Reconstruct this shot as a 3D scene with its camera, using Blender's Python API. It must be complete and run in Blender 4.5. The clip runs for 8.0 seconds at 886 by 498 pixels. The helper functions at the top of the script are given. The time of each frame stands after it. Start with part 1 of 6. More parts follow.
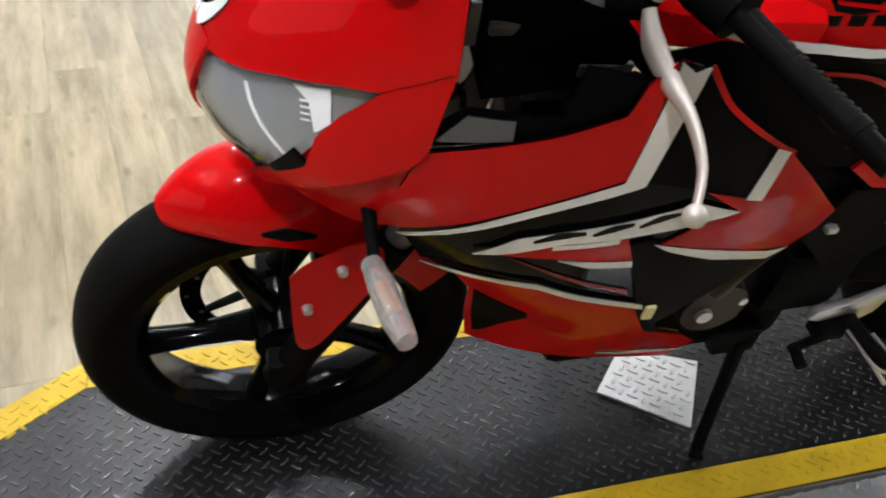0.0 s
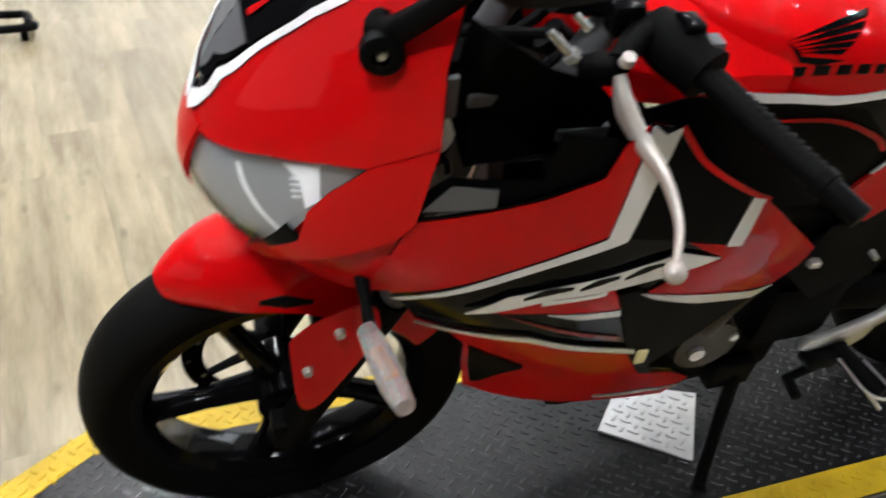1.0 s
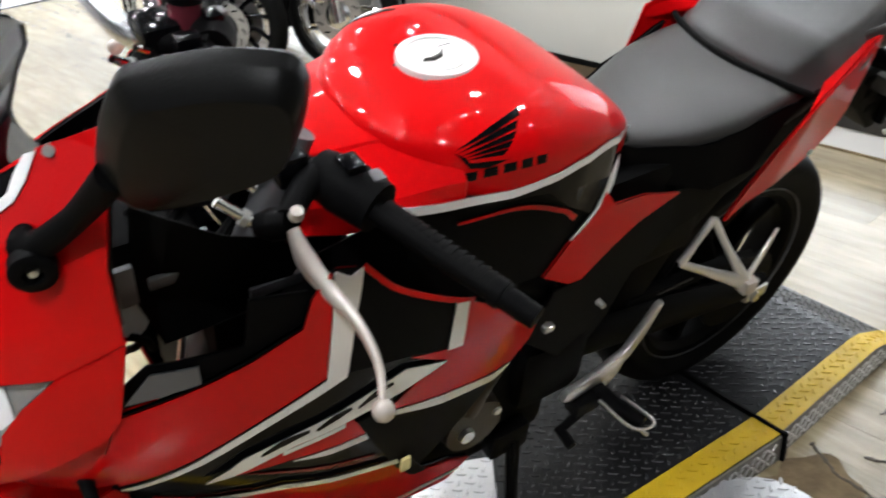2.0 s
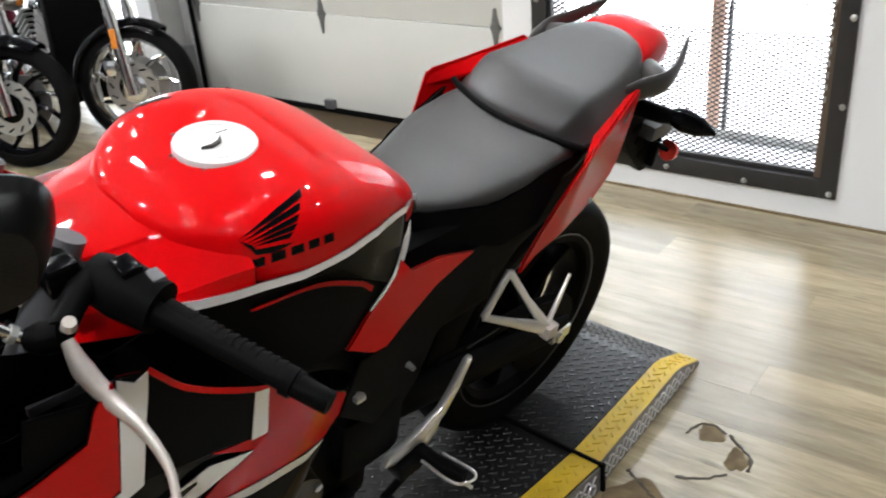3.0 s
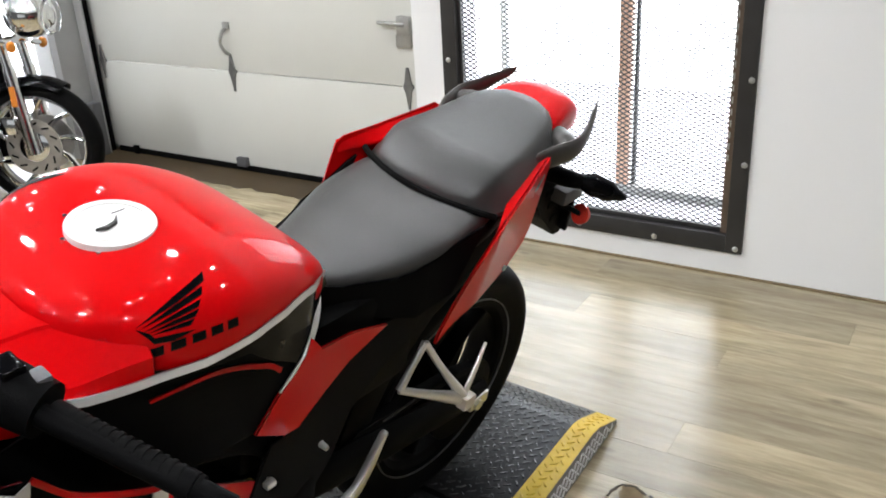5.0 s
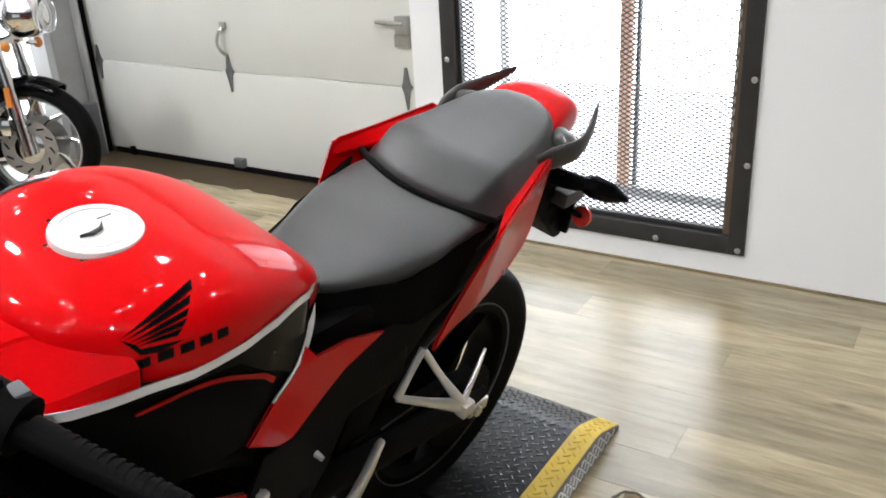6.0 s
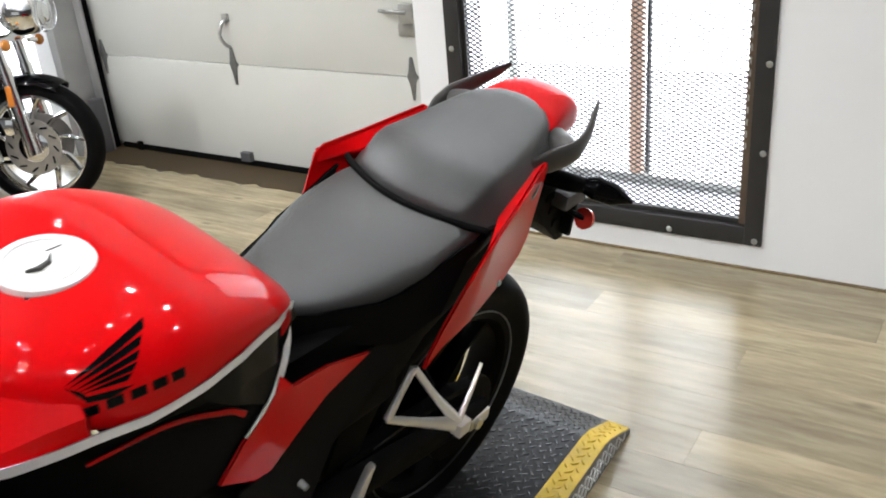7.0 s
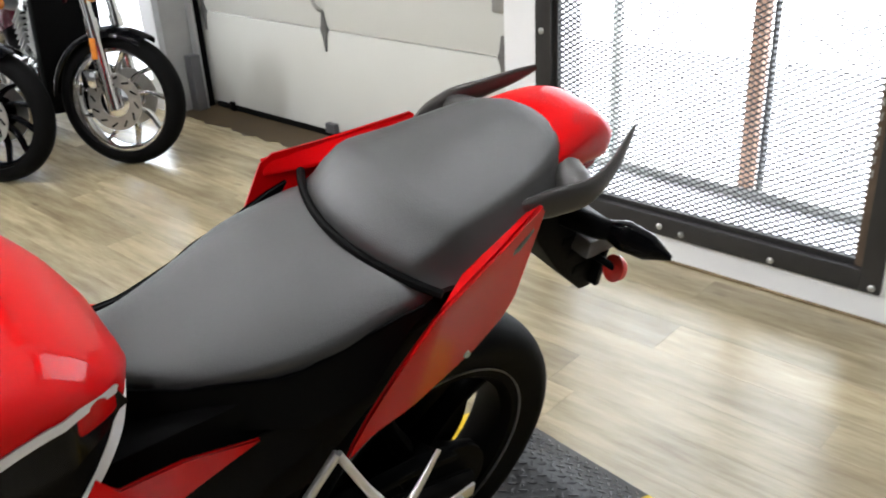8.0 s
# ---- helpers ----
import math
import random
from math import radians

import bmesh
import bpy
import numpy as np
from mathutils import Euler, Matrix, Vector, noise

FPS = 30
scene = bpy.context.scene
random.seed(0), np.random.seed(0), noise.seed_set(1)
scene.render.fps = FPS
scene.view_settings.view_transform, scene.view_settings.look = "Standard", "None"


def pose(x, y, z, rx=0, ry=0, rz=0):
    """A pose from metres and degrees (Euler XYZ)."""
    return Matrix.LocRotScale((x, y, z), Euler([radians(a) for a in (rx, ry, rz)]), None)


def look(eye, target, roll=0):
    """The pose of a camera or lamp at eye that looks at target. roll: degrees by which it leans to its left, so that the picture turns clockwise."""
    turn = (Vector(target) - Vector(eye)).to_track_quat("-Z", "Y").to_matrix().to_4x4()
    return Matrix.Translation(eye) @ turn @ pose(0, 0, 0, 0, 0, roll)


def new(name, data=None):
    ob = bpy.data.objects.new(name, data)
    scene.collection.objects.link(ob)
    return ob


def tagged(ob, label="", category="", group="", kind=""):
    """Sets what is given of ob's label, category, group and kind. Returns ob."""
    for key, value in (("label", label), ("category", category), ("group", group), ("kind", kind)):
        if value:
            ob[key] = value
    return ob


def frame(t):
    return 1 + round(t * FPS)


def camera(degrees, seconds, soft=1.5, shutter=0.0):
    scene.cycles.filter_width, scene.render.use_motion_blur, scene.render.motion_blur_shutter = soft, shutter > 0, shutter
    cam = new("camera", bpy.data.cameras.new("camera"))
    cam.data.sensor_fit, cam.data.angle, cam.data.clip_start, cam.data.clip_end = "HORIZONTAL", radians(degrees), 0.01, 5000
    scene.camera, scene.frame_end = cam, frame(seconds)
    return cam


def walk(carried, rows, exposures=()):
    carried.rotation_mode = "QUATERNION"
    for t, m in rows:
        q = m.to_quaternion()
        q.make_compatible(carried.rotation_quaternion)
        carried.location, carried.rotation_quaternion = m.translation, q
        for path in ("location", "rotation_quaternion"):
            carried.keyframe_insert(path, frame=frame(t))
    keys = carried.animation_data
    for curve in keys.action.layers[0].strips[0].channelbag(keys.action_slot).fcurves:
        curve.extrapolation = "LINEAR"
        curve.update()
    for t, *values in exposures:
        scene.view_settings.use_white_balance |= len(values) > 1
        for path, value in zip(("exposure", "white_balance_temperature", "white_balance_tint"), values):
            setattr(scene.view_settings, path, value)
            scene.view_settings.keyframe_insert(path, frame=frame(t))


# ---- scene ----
cam = camera(53.5, 8.0, soft=1.8, shutter=0.4)
PATH = [
    (0, (-0.104, -1.056, 1.206), (0.421, 0.518, 0.09), 4.4),
    (0.5, (-0.128, -1.056, 1.215), (0.321, 0.545, 0.102), 3.8),
    (1, (-0.101, -1.063, 1.251), (0.438, 0.546, 0.193), 1.3),
    (1.5, (-0.024, -1.068, 1.311), (0.736, 0.488, 0.31), -3.4),
    (2, (0.018, -1.08, 1.331), (0.96, 0.403, 0.375), -4.8),
    (2.2, (0.029, -1.086, 1.341), (1.051, 0.354, 0.402), -4.7),
    (3.3, (0.058, -1.113, 1.366), (1.389, 0.111, 0.51), -4.0),
    (3.5, (0.055, -1.114, 1.371), (1.417, 0.093, 0.542), -3.3),
    (4, (0.059, -1.114, 1.379), (1.484, 0.026, 0.56), -3.1),
    (4.5, (0.072, -1.104, 1.383), (1.502, 0.048, 0.592), -3.2),
    (6, (0.123, -1.069, 1.372), (1.554, 0.083, 0.582), -3.3),
    (6.5, (0.119, -1.062, 1.379), (1.58, 0.048, 0.583), -3.5),
    (7, (0.227, -1.053, 1.382), (1.614, 0.129, 0.557), -5.0),
    (7.5, (0.452, -1.062, 1.365), (1.744, 0.226, 0.547), -1.0),
    (8, (0.642, -0.996, 1.337), (1.798, 0.385, 0.467), -3.3),
]
walk(cam, [(t, look(eye, target, roll)) for t, eye, target, roll in PATH])

# ---- light ----
world = bpy.data.worlds.new("world")
scene.world = world
world.use_nodes = True
sky = world.node_tree.nodes.new("ShaderNodeTexSky")
sky.sky_type, sky.sun_disc = "NISHITA", False
sky.sun_elevation, sky.sun_rotation = radians(40), radians(90)
back = world.node_tree.nodes["Background"]
back.inputs[1].default_value = 0.12
world.node_tree.links.new(sky.outputs[0], back.inputs[0])


# ---- materials ----


def mat(name, colour, rough=0.5, metal=0.0, vary=0.12, scale=8.0, bump=0.0, bump_scale=120.0, coat=0.0, spread=0.12, transmission=0.0, per_object=0.0, spec=0.5):
    m = bpy.data.materials.new(name)
    m.use_nodes = True
    nt = m.node_tree
    b = nt.nodes["Principled BSDF"]
    b.inputs["Metallic"].default_value = metal
    b.inputs["Coat Weight"].default_value = coat
    b.inputs["Specular IOR Level"].default_value = spec
    b.inputs["Coat Roughness"].default_value = 0.04
    b.inputs["Transmission Weight"].default_value = transmission
    co = nt.nodes.new("ShaderNodeTexCoord")
    n1 = nt.nodes.new("ShaderNodeTexNoise")
    n1.inputs["Scale"].default_value, n1.inputs["Detail"].default_value = scale, 6
    nt.links.new(co.outputs["Object"], n1.inputs["Vector"])
    mix = nt.nodes.new("ShaderNodeMix")
    mix.data_type = "RGBA"
    mix.inputs[6].default_value = (*[c * (1 - vary) for c in colour], 1)
    mix.inputs[7].default_value = (*[min(1, c * (1 + vary)) for c in colour], 1)
    nt.links.new(n1.outputs["Fac"], mix.inputs[0])
    out = mix.outputs[2]
    if per_object:
        info = nt.nodes.new("ShaderNodeObjectInfo")
        hsv = nt.nodes.new("ShaderNodeHueSaturation")
        rng = nt.nodes.new("ShaderNodeMapRange")
        rng.inputs["To Min"].default_value, rng.inputs["To Max"].default_value = 1 - per_object, 1 + per_object
        nt.links.new(info.outputs["Random"], rng.inputs["Value"])
        nt.links.new(rng.outputs[0], hsv.inputs["Value"])
        nt.links.new(out, hsv.inputs["Color"])
        out = hsv.outputs[0]
    nt.links.new(out, b.inputs["Base Color"])
    n2 = nt.nodes.new("ShaderNodeTexNoise")
    n2.inputs["Scale"].default_value, n2.inputs["Detail"].default_value = bump_scale, 4
    nt.links.new(co.outputs["Object"], n2.inputs["Vector"])
    r = nt.nodes.new("ShaderNodeMapRange")
    r.inputs["To Min"].default_value, r.inputs["To Max"].default_value = max(0.02, rough * (1 - spread)), min(1, rough * (1 + spread))
    nt.links.new(n1.outputs["Fac"], r.inputs["Value"])
    nt.links.new(r.outputs[0], b.inputs["Roughness"])
    if bump:
        bp = nt.nodes.new("ShaderNodeBump")
        bp.inputs["Strength"].default_value, bp.inputs["Distance"].default_value = bump, 0.002
        nt.links.new(n2.outputs["Fac"], bp.inputs["Height"])
        nt.links.new(bp.outputs[0], b.inputs["Normal"])
    return m


def emitter(name, colour, strength):
    m = bpy.data.materials.new(name)
    m.use_nodes = True
    nt = m.node_tree
    nt.nodes.remove(nt.nodes["Principled BSDF"])
    e = nt.nodes.new("ShaderNodeEmission")
    e.inputs[0].default_value, e.inputs[1].default_value = (*colour, 1), strength
    nt.links.new(e.outputs[0], nt.nodes["Material Output"].inputs[0])
    return m


RED = mat("red_paint", (0.56, 0.002, 0.0035), 0.35, vary=0.05, scale=3, coat=0.4, spec=0.02)
DRED = mat("dark_red_paint", (0.2, 0.003, 0.006), 0.25, vary=0.06, scale=3, coat=0.5, spec=0.2)
WHITE = mat("white_decal", (0.88, 0.88, 0.88), 0.3, vary=0.03, coat=0.3)
BLACKG = mat("gloss_black", (0.0025, 0.0025, 0.003), 0.12, vary=0.2, coat=0.06, spec=0.06)
BLACKM = mat("matt_black_plastic", (0.0028, 0.0028, 0.003), 0.5, vary=0.25, bump=0.25, bump_scale=500, spec=0.03)
BLACKD = mat("deep_black", (0.0015, 0.0015, 0.0015), 0.6, vary=0.2, spec=0.05)
RAILM = mat("dark_cast_rail", (0.05, 0.047, 0.044), 0.36, metal=0.5, vary=0.2, bump=0.2, bump_scale=300)
GREYP = mat("grey_plastic", (0.085, 0.085, 0.09), 0.45, vary=0.15, bump=0.2, bump_scale=400)
RUBBER = mat("tyre_rubber", (0.004, 0.004, 0.004), 0.6, vary=0.25, scale=30, bump=0.3, bump_scale=300, spec=0.045)
MIRRORM = mat("grained_mirror_shell", (0.0045, 0.0045, 0.0045), 0.34, vary=0.15, bump=0.15, bump_scale=450, spec=0.07)
SEATM = mat("seat_vinyl", (0.024, 0.0235, 0.023), 0.38, vary=0.15, scale=20, bump=0.3, bump_scale=650, spec=0.62)
ALU = mat("cast_aluminium", (0.76, 0.75, 0.73), 0.3, metal=0.9, vary=0.12, scale=30, bump=0.15)
LEVER = mat("satin_lever", (0.55, 0.5, 0.45), 0.4, metal=0.5, vary=0.12, scale=25)
POLISH = mat("polished_aluminium", (0.55, 0.55, 0.57), 0.22, metal=0.9, vary=0.25, scale=25, bump=0.12, bump_scale=60)
CHROME = mat("chrome", (0.8, 0.8, 0.8), 0.08, metal=1.0, vary=0.04)
SIDEM = mat("dull_side_steel", (0.2, 0.19, 0.175), 0.5, metal=0.5, vary=0.35, scale=14, bump=0.3)
STEEL = mat("bright_tread_steel", (0.72, 0.72, 0.73), 0.3, metal=0.85, vary=0.2, scale=14, bump=0.25)
WOODD = mat("bare_brown_floor", (0.165, 0.122, 0.072), 0.75, vary=0.75, scale=17, bump=0.6, bump_scale=70, spec=0.05, spread=0.25)
GOLD = mat("bronze_engine_cover", (0.03, 0.021, 0.009), 0.45, metal=0.7, vary=0.25, scale=20)
ORANGE = mat("amber_lens", (0.6, 0.2, 0.03), 0.2, vary=0.1)
REDLENS = mat("red_reflector", (0.5, 0.03, 0.02), 0.2, vary=0.15, scale=60)
CLEARL = mat("clear_indicator_lens", (0.82, 0.79, 0.77), 0.2, vary=0.15, scale=40, coat=0.8, transmission=0.75)
# worn bars, paler than their plate: the glints are put into the colour
TREAD = mat("worn_glinting_bars", (0.095, 0.096, 0.1), 0.25, metal=0.6, vary=0.4, scale=9, bump=0.2)
PLATE = mat("black_tread_plate", (0.0125, 0.0125, 0.013), 0.4, metal=0.5, vary=0.35, scale=6, bump=0.25, bump_scale=90, spec=0.35)
YELLOW = mat("yellow_paint", (0.5, 0.33, 0.01), 0.5, vary=0.3, scale=11, bump=0.3, bump_scale=90, spec=0.3)
WALLM = mat("white_wall_paint", (0.77, 0.77, 0.77), 0.6, vary=0.03, scale=2, bump=0.1, bump_scale=60)
DOORM = mat("cream_door_panel", (0.58, 0.58, 0.54), 0.45, vary=0.04, scale=3, bump=0.15, bump_scale=150)
GREYW = mat("grey_jamb", (0.3, 0.3, 0.295), 0.6, vary=0.25, scale=5, bump=0.2)
FRAMEM = mat("weathered_steel_frame", (0.036, 0.0345, 0.034), 0.5, metal=0.4, vary=0.3, scale=12, bump=0.3)
MESHM = mat("dark_mesh_wire", (0.05, 0.05, 0.052), 0.5, metal=0.3, vary=0.2)
# for the unseen walls: dark so that they bounce little light back
DARKW = mat("dark_unseen_wall", (0.07, 0.07, 0.073), 0.7, vary=0.1, scale=2)
OUTW = mat("white_vestibule_panel", (0.85, 0.86, 0.88), 0.5, vary=0.03)
POSTM = mat("pale_orange_post", (0.68, 0.4, 0.27), 0.55, vary=0.12, scale=12)
ZINC = mat("zinc_hardware", (0.42, 0.42, 0.4), 0.4, metal=0.7, vary=0.2, scale=40)
CEILM = mat("dark_ceiling_paint", (0.05, 0.05, 0.052), 0.8, vary=0.1)


def wood():
    m = bpy.data.materials.new("vinyl_wood_plank")
    m.use_nodes = True
    nt = m.node_tree
    b = nt.nodes["Principled BSDF"]
    co = nt.nodes.new("ShaderNodeTexCoord")
    info = nt.nodes.new("ShaderNodeObjectInfo")
    shift = nt.nodes.new("ShaderNodeVectorMath")
    shift.operation = "MULTIPLY_ADD"
    shift.inputs[1].default_value = (11, 1.3, 1)
    nt.links.new(co.outputs["Object"], shift.inputs[0])
    comb = nt.nodes.new("ShaderNodeCombineXYZ")
    times = nt.nodes.new("ShaderNodeMath")
    times.operation = "MULTIPLY"
    times.inputs[1].default_value = 37.0
    nt.links.new(info.outputs["Random"], times.inputs[0])
    for k in range(3):
        nt.links.new(times.outputs[0], comb.inputs[k])
    nt.links.new(comb.outputs[0], shift.inputs[2])
    grain = nt.nodes.new("ShaderNodeTexNoise")
    grain.inputs["Scale"].default_value, grain.inputs["Detail"].default_value, grain.inputs["Roughness"].default_value = 2.6, 10, 0.68
    nt.links.new(shift.outputs[0], grain.inputs["Vector"])
    ramp = nt.nodes.new("ShaderNodeValToRGB")
    ramp.color_ramp.elements[0].position, ramp.color_ramp.elements[0].color = 0.3, (0.19, 0.146, 0.083, 1)
    ramp.color_ramp.elements[1].position, ramp.color_ramp.elements[1].color = 0.7, (0.4, 0.335, 0.212, 1)
    e = ramp.color_ramp.elements.new(0.5)
    e.color = (0.295, 0.24, 0.143, 1)
    nt.links.new(grain.outputs["Fac"], ramp.inputs[0])
    hsv = nt.nodes.new("ShaderNodeHueSaturation")
    rng = nt.nodes.new("ShaderNodeMapRange")
    rng.inputs["To Min"].default_value, rng.inputs["To Max"].default_value = 0.84, 1.1
    nt.links.new(info.outputs["Random"], rng.inputs["Value"])
    nt.links.new(rng.outputs[0], hsv.inputs["Value"])
    nt.links.new(ramp.outputs[0], hsv.inputs["Color"])
    nt.links.new(hsv.outputs[0], b.inputs["Base Color"])
    r = nt.nodes.new("ShaderNodeMapRange")
    r.inputs["To Min"].default_value, r.inputs["To Max"].default_value = 0.3, 0.21
    nt.links.new(grain.outputs["Fac"], r.inputs["Value"])
    nt.links.new(r.outputs[0], b.inputs["Roughness"])
    # broad darker streaks that run along the planks
    streak = nt.nodes.new("ShaderNodeTexNoise")
    streak.inputs["Scale"].default_value, streak.inputs["Detail"].default_value = 0.55, 3
    nt.links.new(shift.outputs[0], streak.inputs["Vector"])
    dim = nt.nodes.new("ShaderNodeMapRange")
    dim.inputs["From Min"].default_value, dim.inputs["From Max"].default_value = 0.35, 0.65
    dim.inputs["To Min"].default_value, dim.inputs["To Max"].default_value = 0.78, 1.1
    nt.links.new(streak.outputs["Fac"], dim.inputs["Value"])
    tone = nt.nodes.new("ShaderNodeMix")
    tone.data_type, tone.blend_type = "RGBA", "MULTIPLY"
    tone.inputs[0].default_value = 1.0
    nt.links.new(hsv.outputs[0], tone.inputs[6])
    nt.links.new(dim.outputs[0], tone.inputs[7])
    # small dark knots, drawn out along the plank
    cell = nt.nodes.new("ShaderNodeTexVoronoi")
    cell.inputs["Scale"].default_value = 1.0
    knots = nt.nodes.new("ShaderNodeVectorMath")
    knots.operation = "MULTIPLY_ADD"
    knots.inputs[1].default_value = (9, 3.4, 1)
    nt.links.new(co.outputs["Object"], knots.inputs[0])
    nt.links.new(comb.outputs[0], knots.inputs[2])
    nt.links.new(knots.outputs[0], cell.inputs["Vector"])
    spot = nt.nodes.new("ShaderNodeMapRange")
    spot.inputs["From Min"].default_value, spot.inputs["From Max"].default_value = 0.03, 0.13
    spot.inputs["To Min"].default_value, spot.inputs["To Max"].default_value = 0.6, 1.0
    nt.links.new(cell.outputs["Distance"], spot.inputs["Value"])
    knotted = nt.nodes.new("ShaderNodeMix")
    knotted.data_type, knotted.blend_type = "RGBA", "MULTIPLY"
    knotted.inputs[0].default_value = 1.0
    nt.links.new(tone.outputs[2], knotted.inputs[6])
    nt.links.new(spot.outputs[0], knotted.inputs[7])
    nt.links.new(knotted.outputs[2], b.inputs["Base Color"])
    b.inputs["Specular IOR Level"].default_value = 0.9
    bp = nt.nodes.new("ShaderNodeBump")
    bp.inputs["Strength"].default_value, bp.inputs["Distance"].default_value = 0.12, 0.001
    nt.links.new(grain.outputs["Fac"], bp.inputs["Height"])
    nt.links.new(bp.outputs[0], b.inputs["Normal"])
    return m


WOOD = wood()


def glass(name, colour, rough=0.03):
    m = bpy.data.materials.new(name)
    m.use_nodes = True
    b = m.node_tree.nodes["Principled BSDF"]
    b.inputs["Base Color"].default_value = (*colour, 1)
    b.inputs["Roughness"].default_value = rough
    b.inputs["Transmission Weight"].default_value = 1.0
    b.inputs["IOR"].default_value = 1.3
    return m


SMOKE = glass("smoked_screen", (0.2, 0.21, 0.245), 0.06)
SMOKE.node_tree.nodes["Principled BSDF"].inputs["IOR"].default_value = 1.1
LENS = glass("clear_lens", (0.93, 0.94, 0.95))

# ---- mesh helpers ----


def part(name, bm, material, parent=None, label="", smooth=40, shadow=True):
    """Link a bmesh as one mesh object."""
    way = bm.verts.layers.float_vector.get("way")
    normals = [v[way].normalized() for v in bm.verts] if way else None
    if way:
        bm.verts.layers.float_vector.remove(way)
    else:
        bmesh.ops.recalc_face_normals(bm, faces=bm.faces)
    me = bpy.data.meshes.new(name)
    bm.to_mesh(me)
    bm.free()
    me.materials.append(material)
    if normals:
        me.shade_smooth()
        me.normals_split_custom_set_from_vertices(normals)
    elif smooth:
        me.shade_smooth()
        me.set_sharp_from_angle(angle=radians(smooth))
    ob = new(name, me)
    ob.parent = parent
    ob.visible_shadow = shadow
    if label:
        tagged(ob, label)
    return ob


def empty(name, m, label, category, group=""):
    ob = new(name)
    ob.matrix_world = m
    return tagged(ob, label, category, group)


def box(bm, x0, x1, y0, y1, z0, z1, bevel=0.0, m=None, seg=2):
    g = bmesh.ops.create_cube(bm, size=1, matrix=Matrix.Translation(((x0 + x1) / 2, (y0 + y1) / 2, (z0 + z1) / 2)) @ Matrix.Diagonal((x1 - x0, y1 - y0, z1 - z0, 1)))
    vs = g["verts"]
    if m:
        bmesh.ops.transform(bm, matrix=m, verts=vs)
    if bevel:
        es = list({e for v in vs for e in v.link_edges})
        bmesh.ops.bevel(bm, geom=es, offset=bevel, segments=seg, affect="EDGES", profile=0.6)
    return bm


def boxed(x0, x1, y0, y1, z0, z1, bevel=0.0, m=None):
    return box(bmesh.new(), x0, x1, y0, y1, z0, z1, bevel, m)


def rod(bm, a, b, r0, r1=None, n=14):
    """A tapered round bar from a to b."""
    a, b = Vector(a), Vector(b)
    d = b - a
    m = Matrix.Translation((a + b) / 2) @ d.to_track_quat("Z", "Y").to_matrix().to_4x4()
    bmesh.ops.create_cone(bm, cap_ends=True, segments=n, radius1=r0, radius2=r0 if r1 is None else r1, depth=d.length, matrix=m)
    return bm


def smooth_line(pts, n=6):
    """Catmull-Rom points through pts."""
    p = [Vector(q) for q in pts]
    p = [2 * p[0] - p[1]] + p + [2 * p[-1] - p[-2]]
    out = []
    for i in range(1, len(p) - 2):
        for k in range(n):
            t = k / n
            a, b, c, d = p[i - 1 : i + 3]
            out.append(0.5 * (2 * b + (c - a) * t + (2 * a - 5 * b + 4 * c - d) * t * t + (3 * b - a - 3 * c + d) * t**3))
    return out + [p[-2]]


def skin(bm, rings, closed=True, caps=True):
    """Faces between rings of equal length."""
    vs = [[bm.verts.new(p) for p in ring] for ring in rings]
    n = len(vs[0])
    for a, b in zip(vs, vs[1:]):
        for k in range(n if closed else n - 1):
            bm.faces.new((a[k], a[(k + 1) % n], b[(k + 1) % n], b[k]))
    if caps and closed:
        bm.faces.new(vs[0])
        bm.faces.new(vs[-1])
    return bm


def pipe(bm, pts, radii, n=10, flat=1.0, steps=6, up=(0, 0, 1)):
    """A tube through pts with a radius at each; flat squashes it along its side axis."""
    line = smooth_line(pts, steps)
    if not isinstance(radii, (list, tuple)):
        radii = [radii] * len(pts)
    rings = []
    for i, p in enumerate(line):
        d = (line[min(i + 1, len(line) - 1)] - line[max(i - 1, 0)]).normalized()
        u = d.cross(Vector(up))
        u = u.normalized() if u.length > 1e-4 else Vector((1, 0, 0))
        v = u.cross(d)
        s = i / (len(line) - 1) * (len(radii) - 1)
        r = float(np.interp(s, range(len(radii)), radii))
        rings.append([p + r * (math.cos(a) * u * flat + math.sin(a) * v) for a in [2 * math.pi * k / n for k in range(n)]])
    return skin(bm, rings)


def oval(x, y, z, w, top, bottom, n=24, power=2.4):
    """A rounded ring across the length of a body, centred on y, widest at height z."""
    ring = []
    for k in range(n):
        a = 2 * math.pi * k / n
        c, s = math.cos(a), math.sin(a)
        yy = math.copysign(abs(c) ** (2 / power), c) * w
        zz = math.copysign(abs(s) ** (2 / power), s) * ((top - z) if s > 0 else (z - bottom))
        ring.append((x, y + yy, z + zz))
    return ring


def body(sections, n=24, power=2.4, fine=4):
    """A loft of ovals (x, w, z, top, bottom), smoothed along x."""
    line = [np.array(s, float) for s in sections]
    p = [2 * line[0] - line[1]] + line + [2 * line[-1] - line[-2]]
    rings = []
    for i in range(1, len(p) - 2):
        for k in range(fine):
            t = k / fine
            a, b, c, d = p[i - 1 : i + 3]
            q = 0.5 * (2 * b + (c - a) * t + (2 * a - 5 * b + 4 * c - d) * t * t + (3 * b - a - 3 * c + d) * t**3)
            rings.append(oval(q[0], 0, q[2], max(q[1], 0.002), q[3], q[4], n, power))
    q = line[-1]
    rings.append(oval(q[0], 0, q[2], q[1], q[3], q[4], n, power))
    return skin(bmesh.new(), rings)


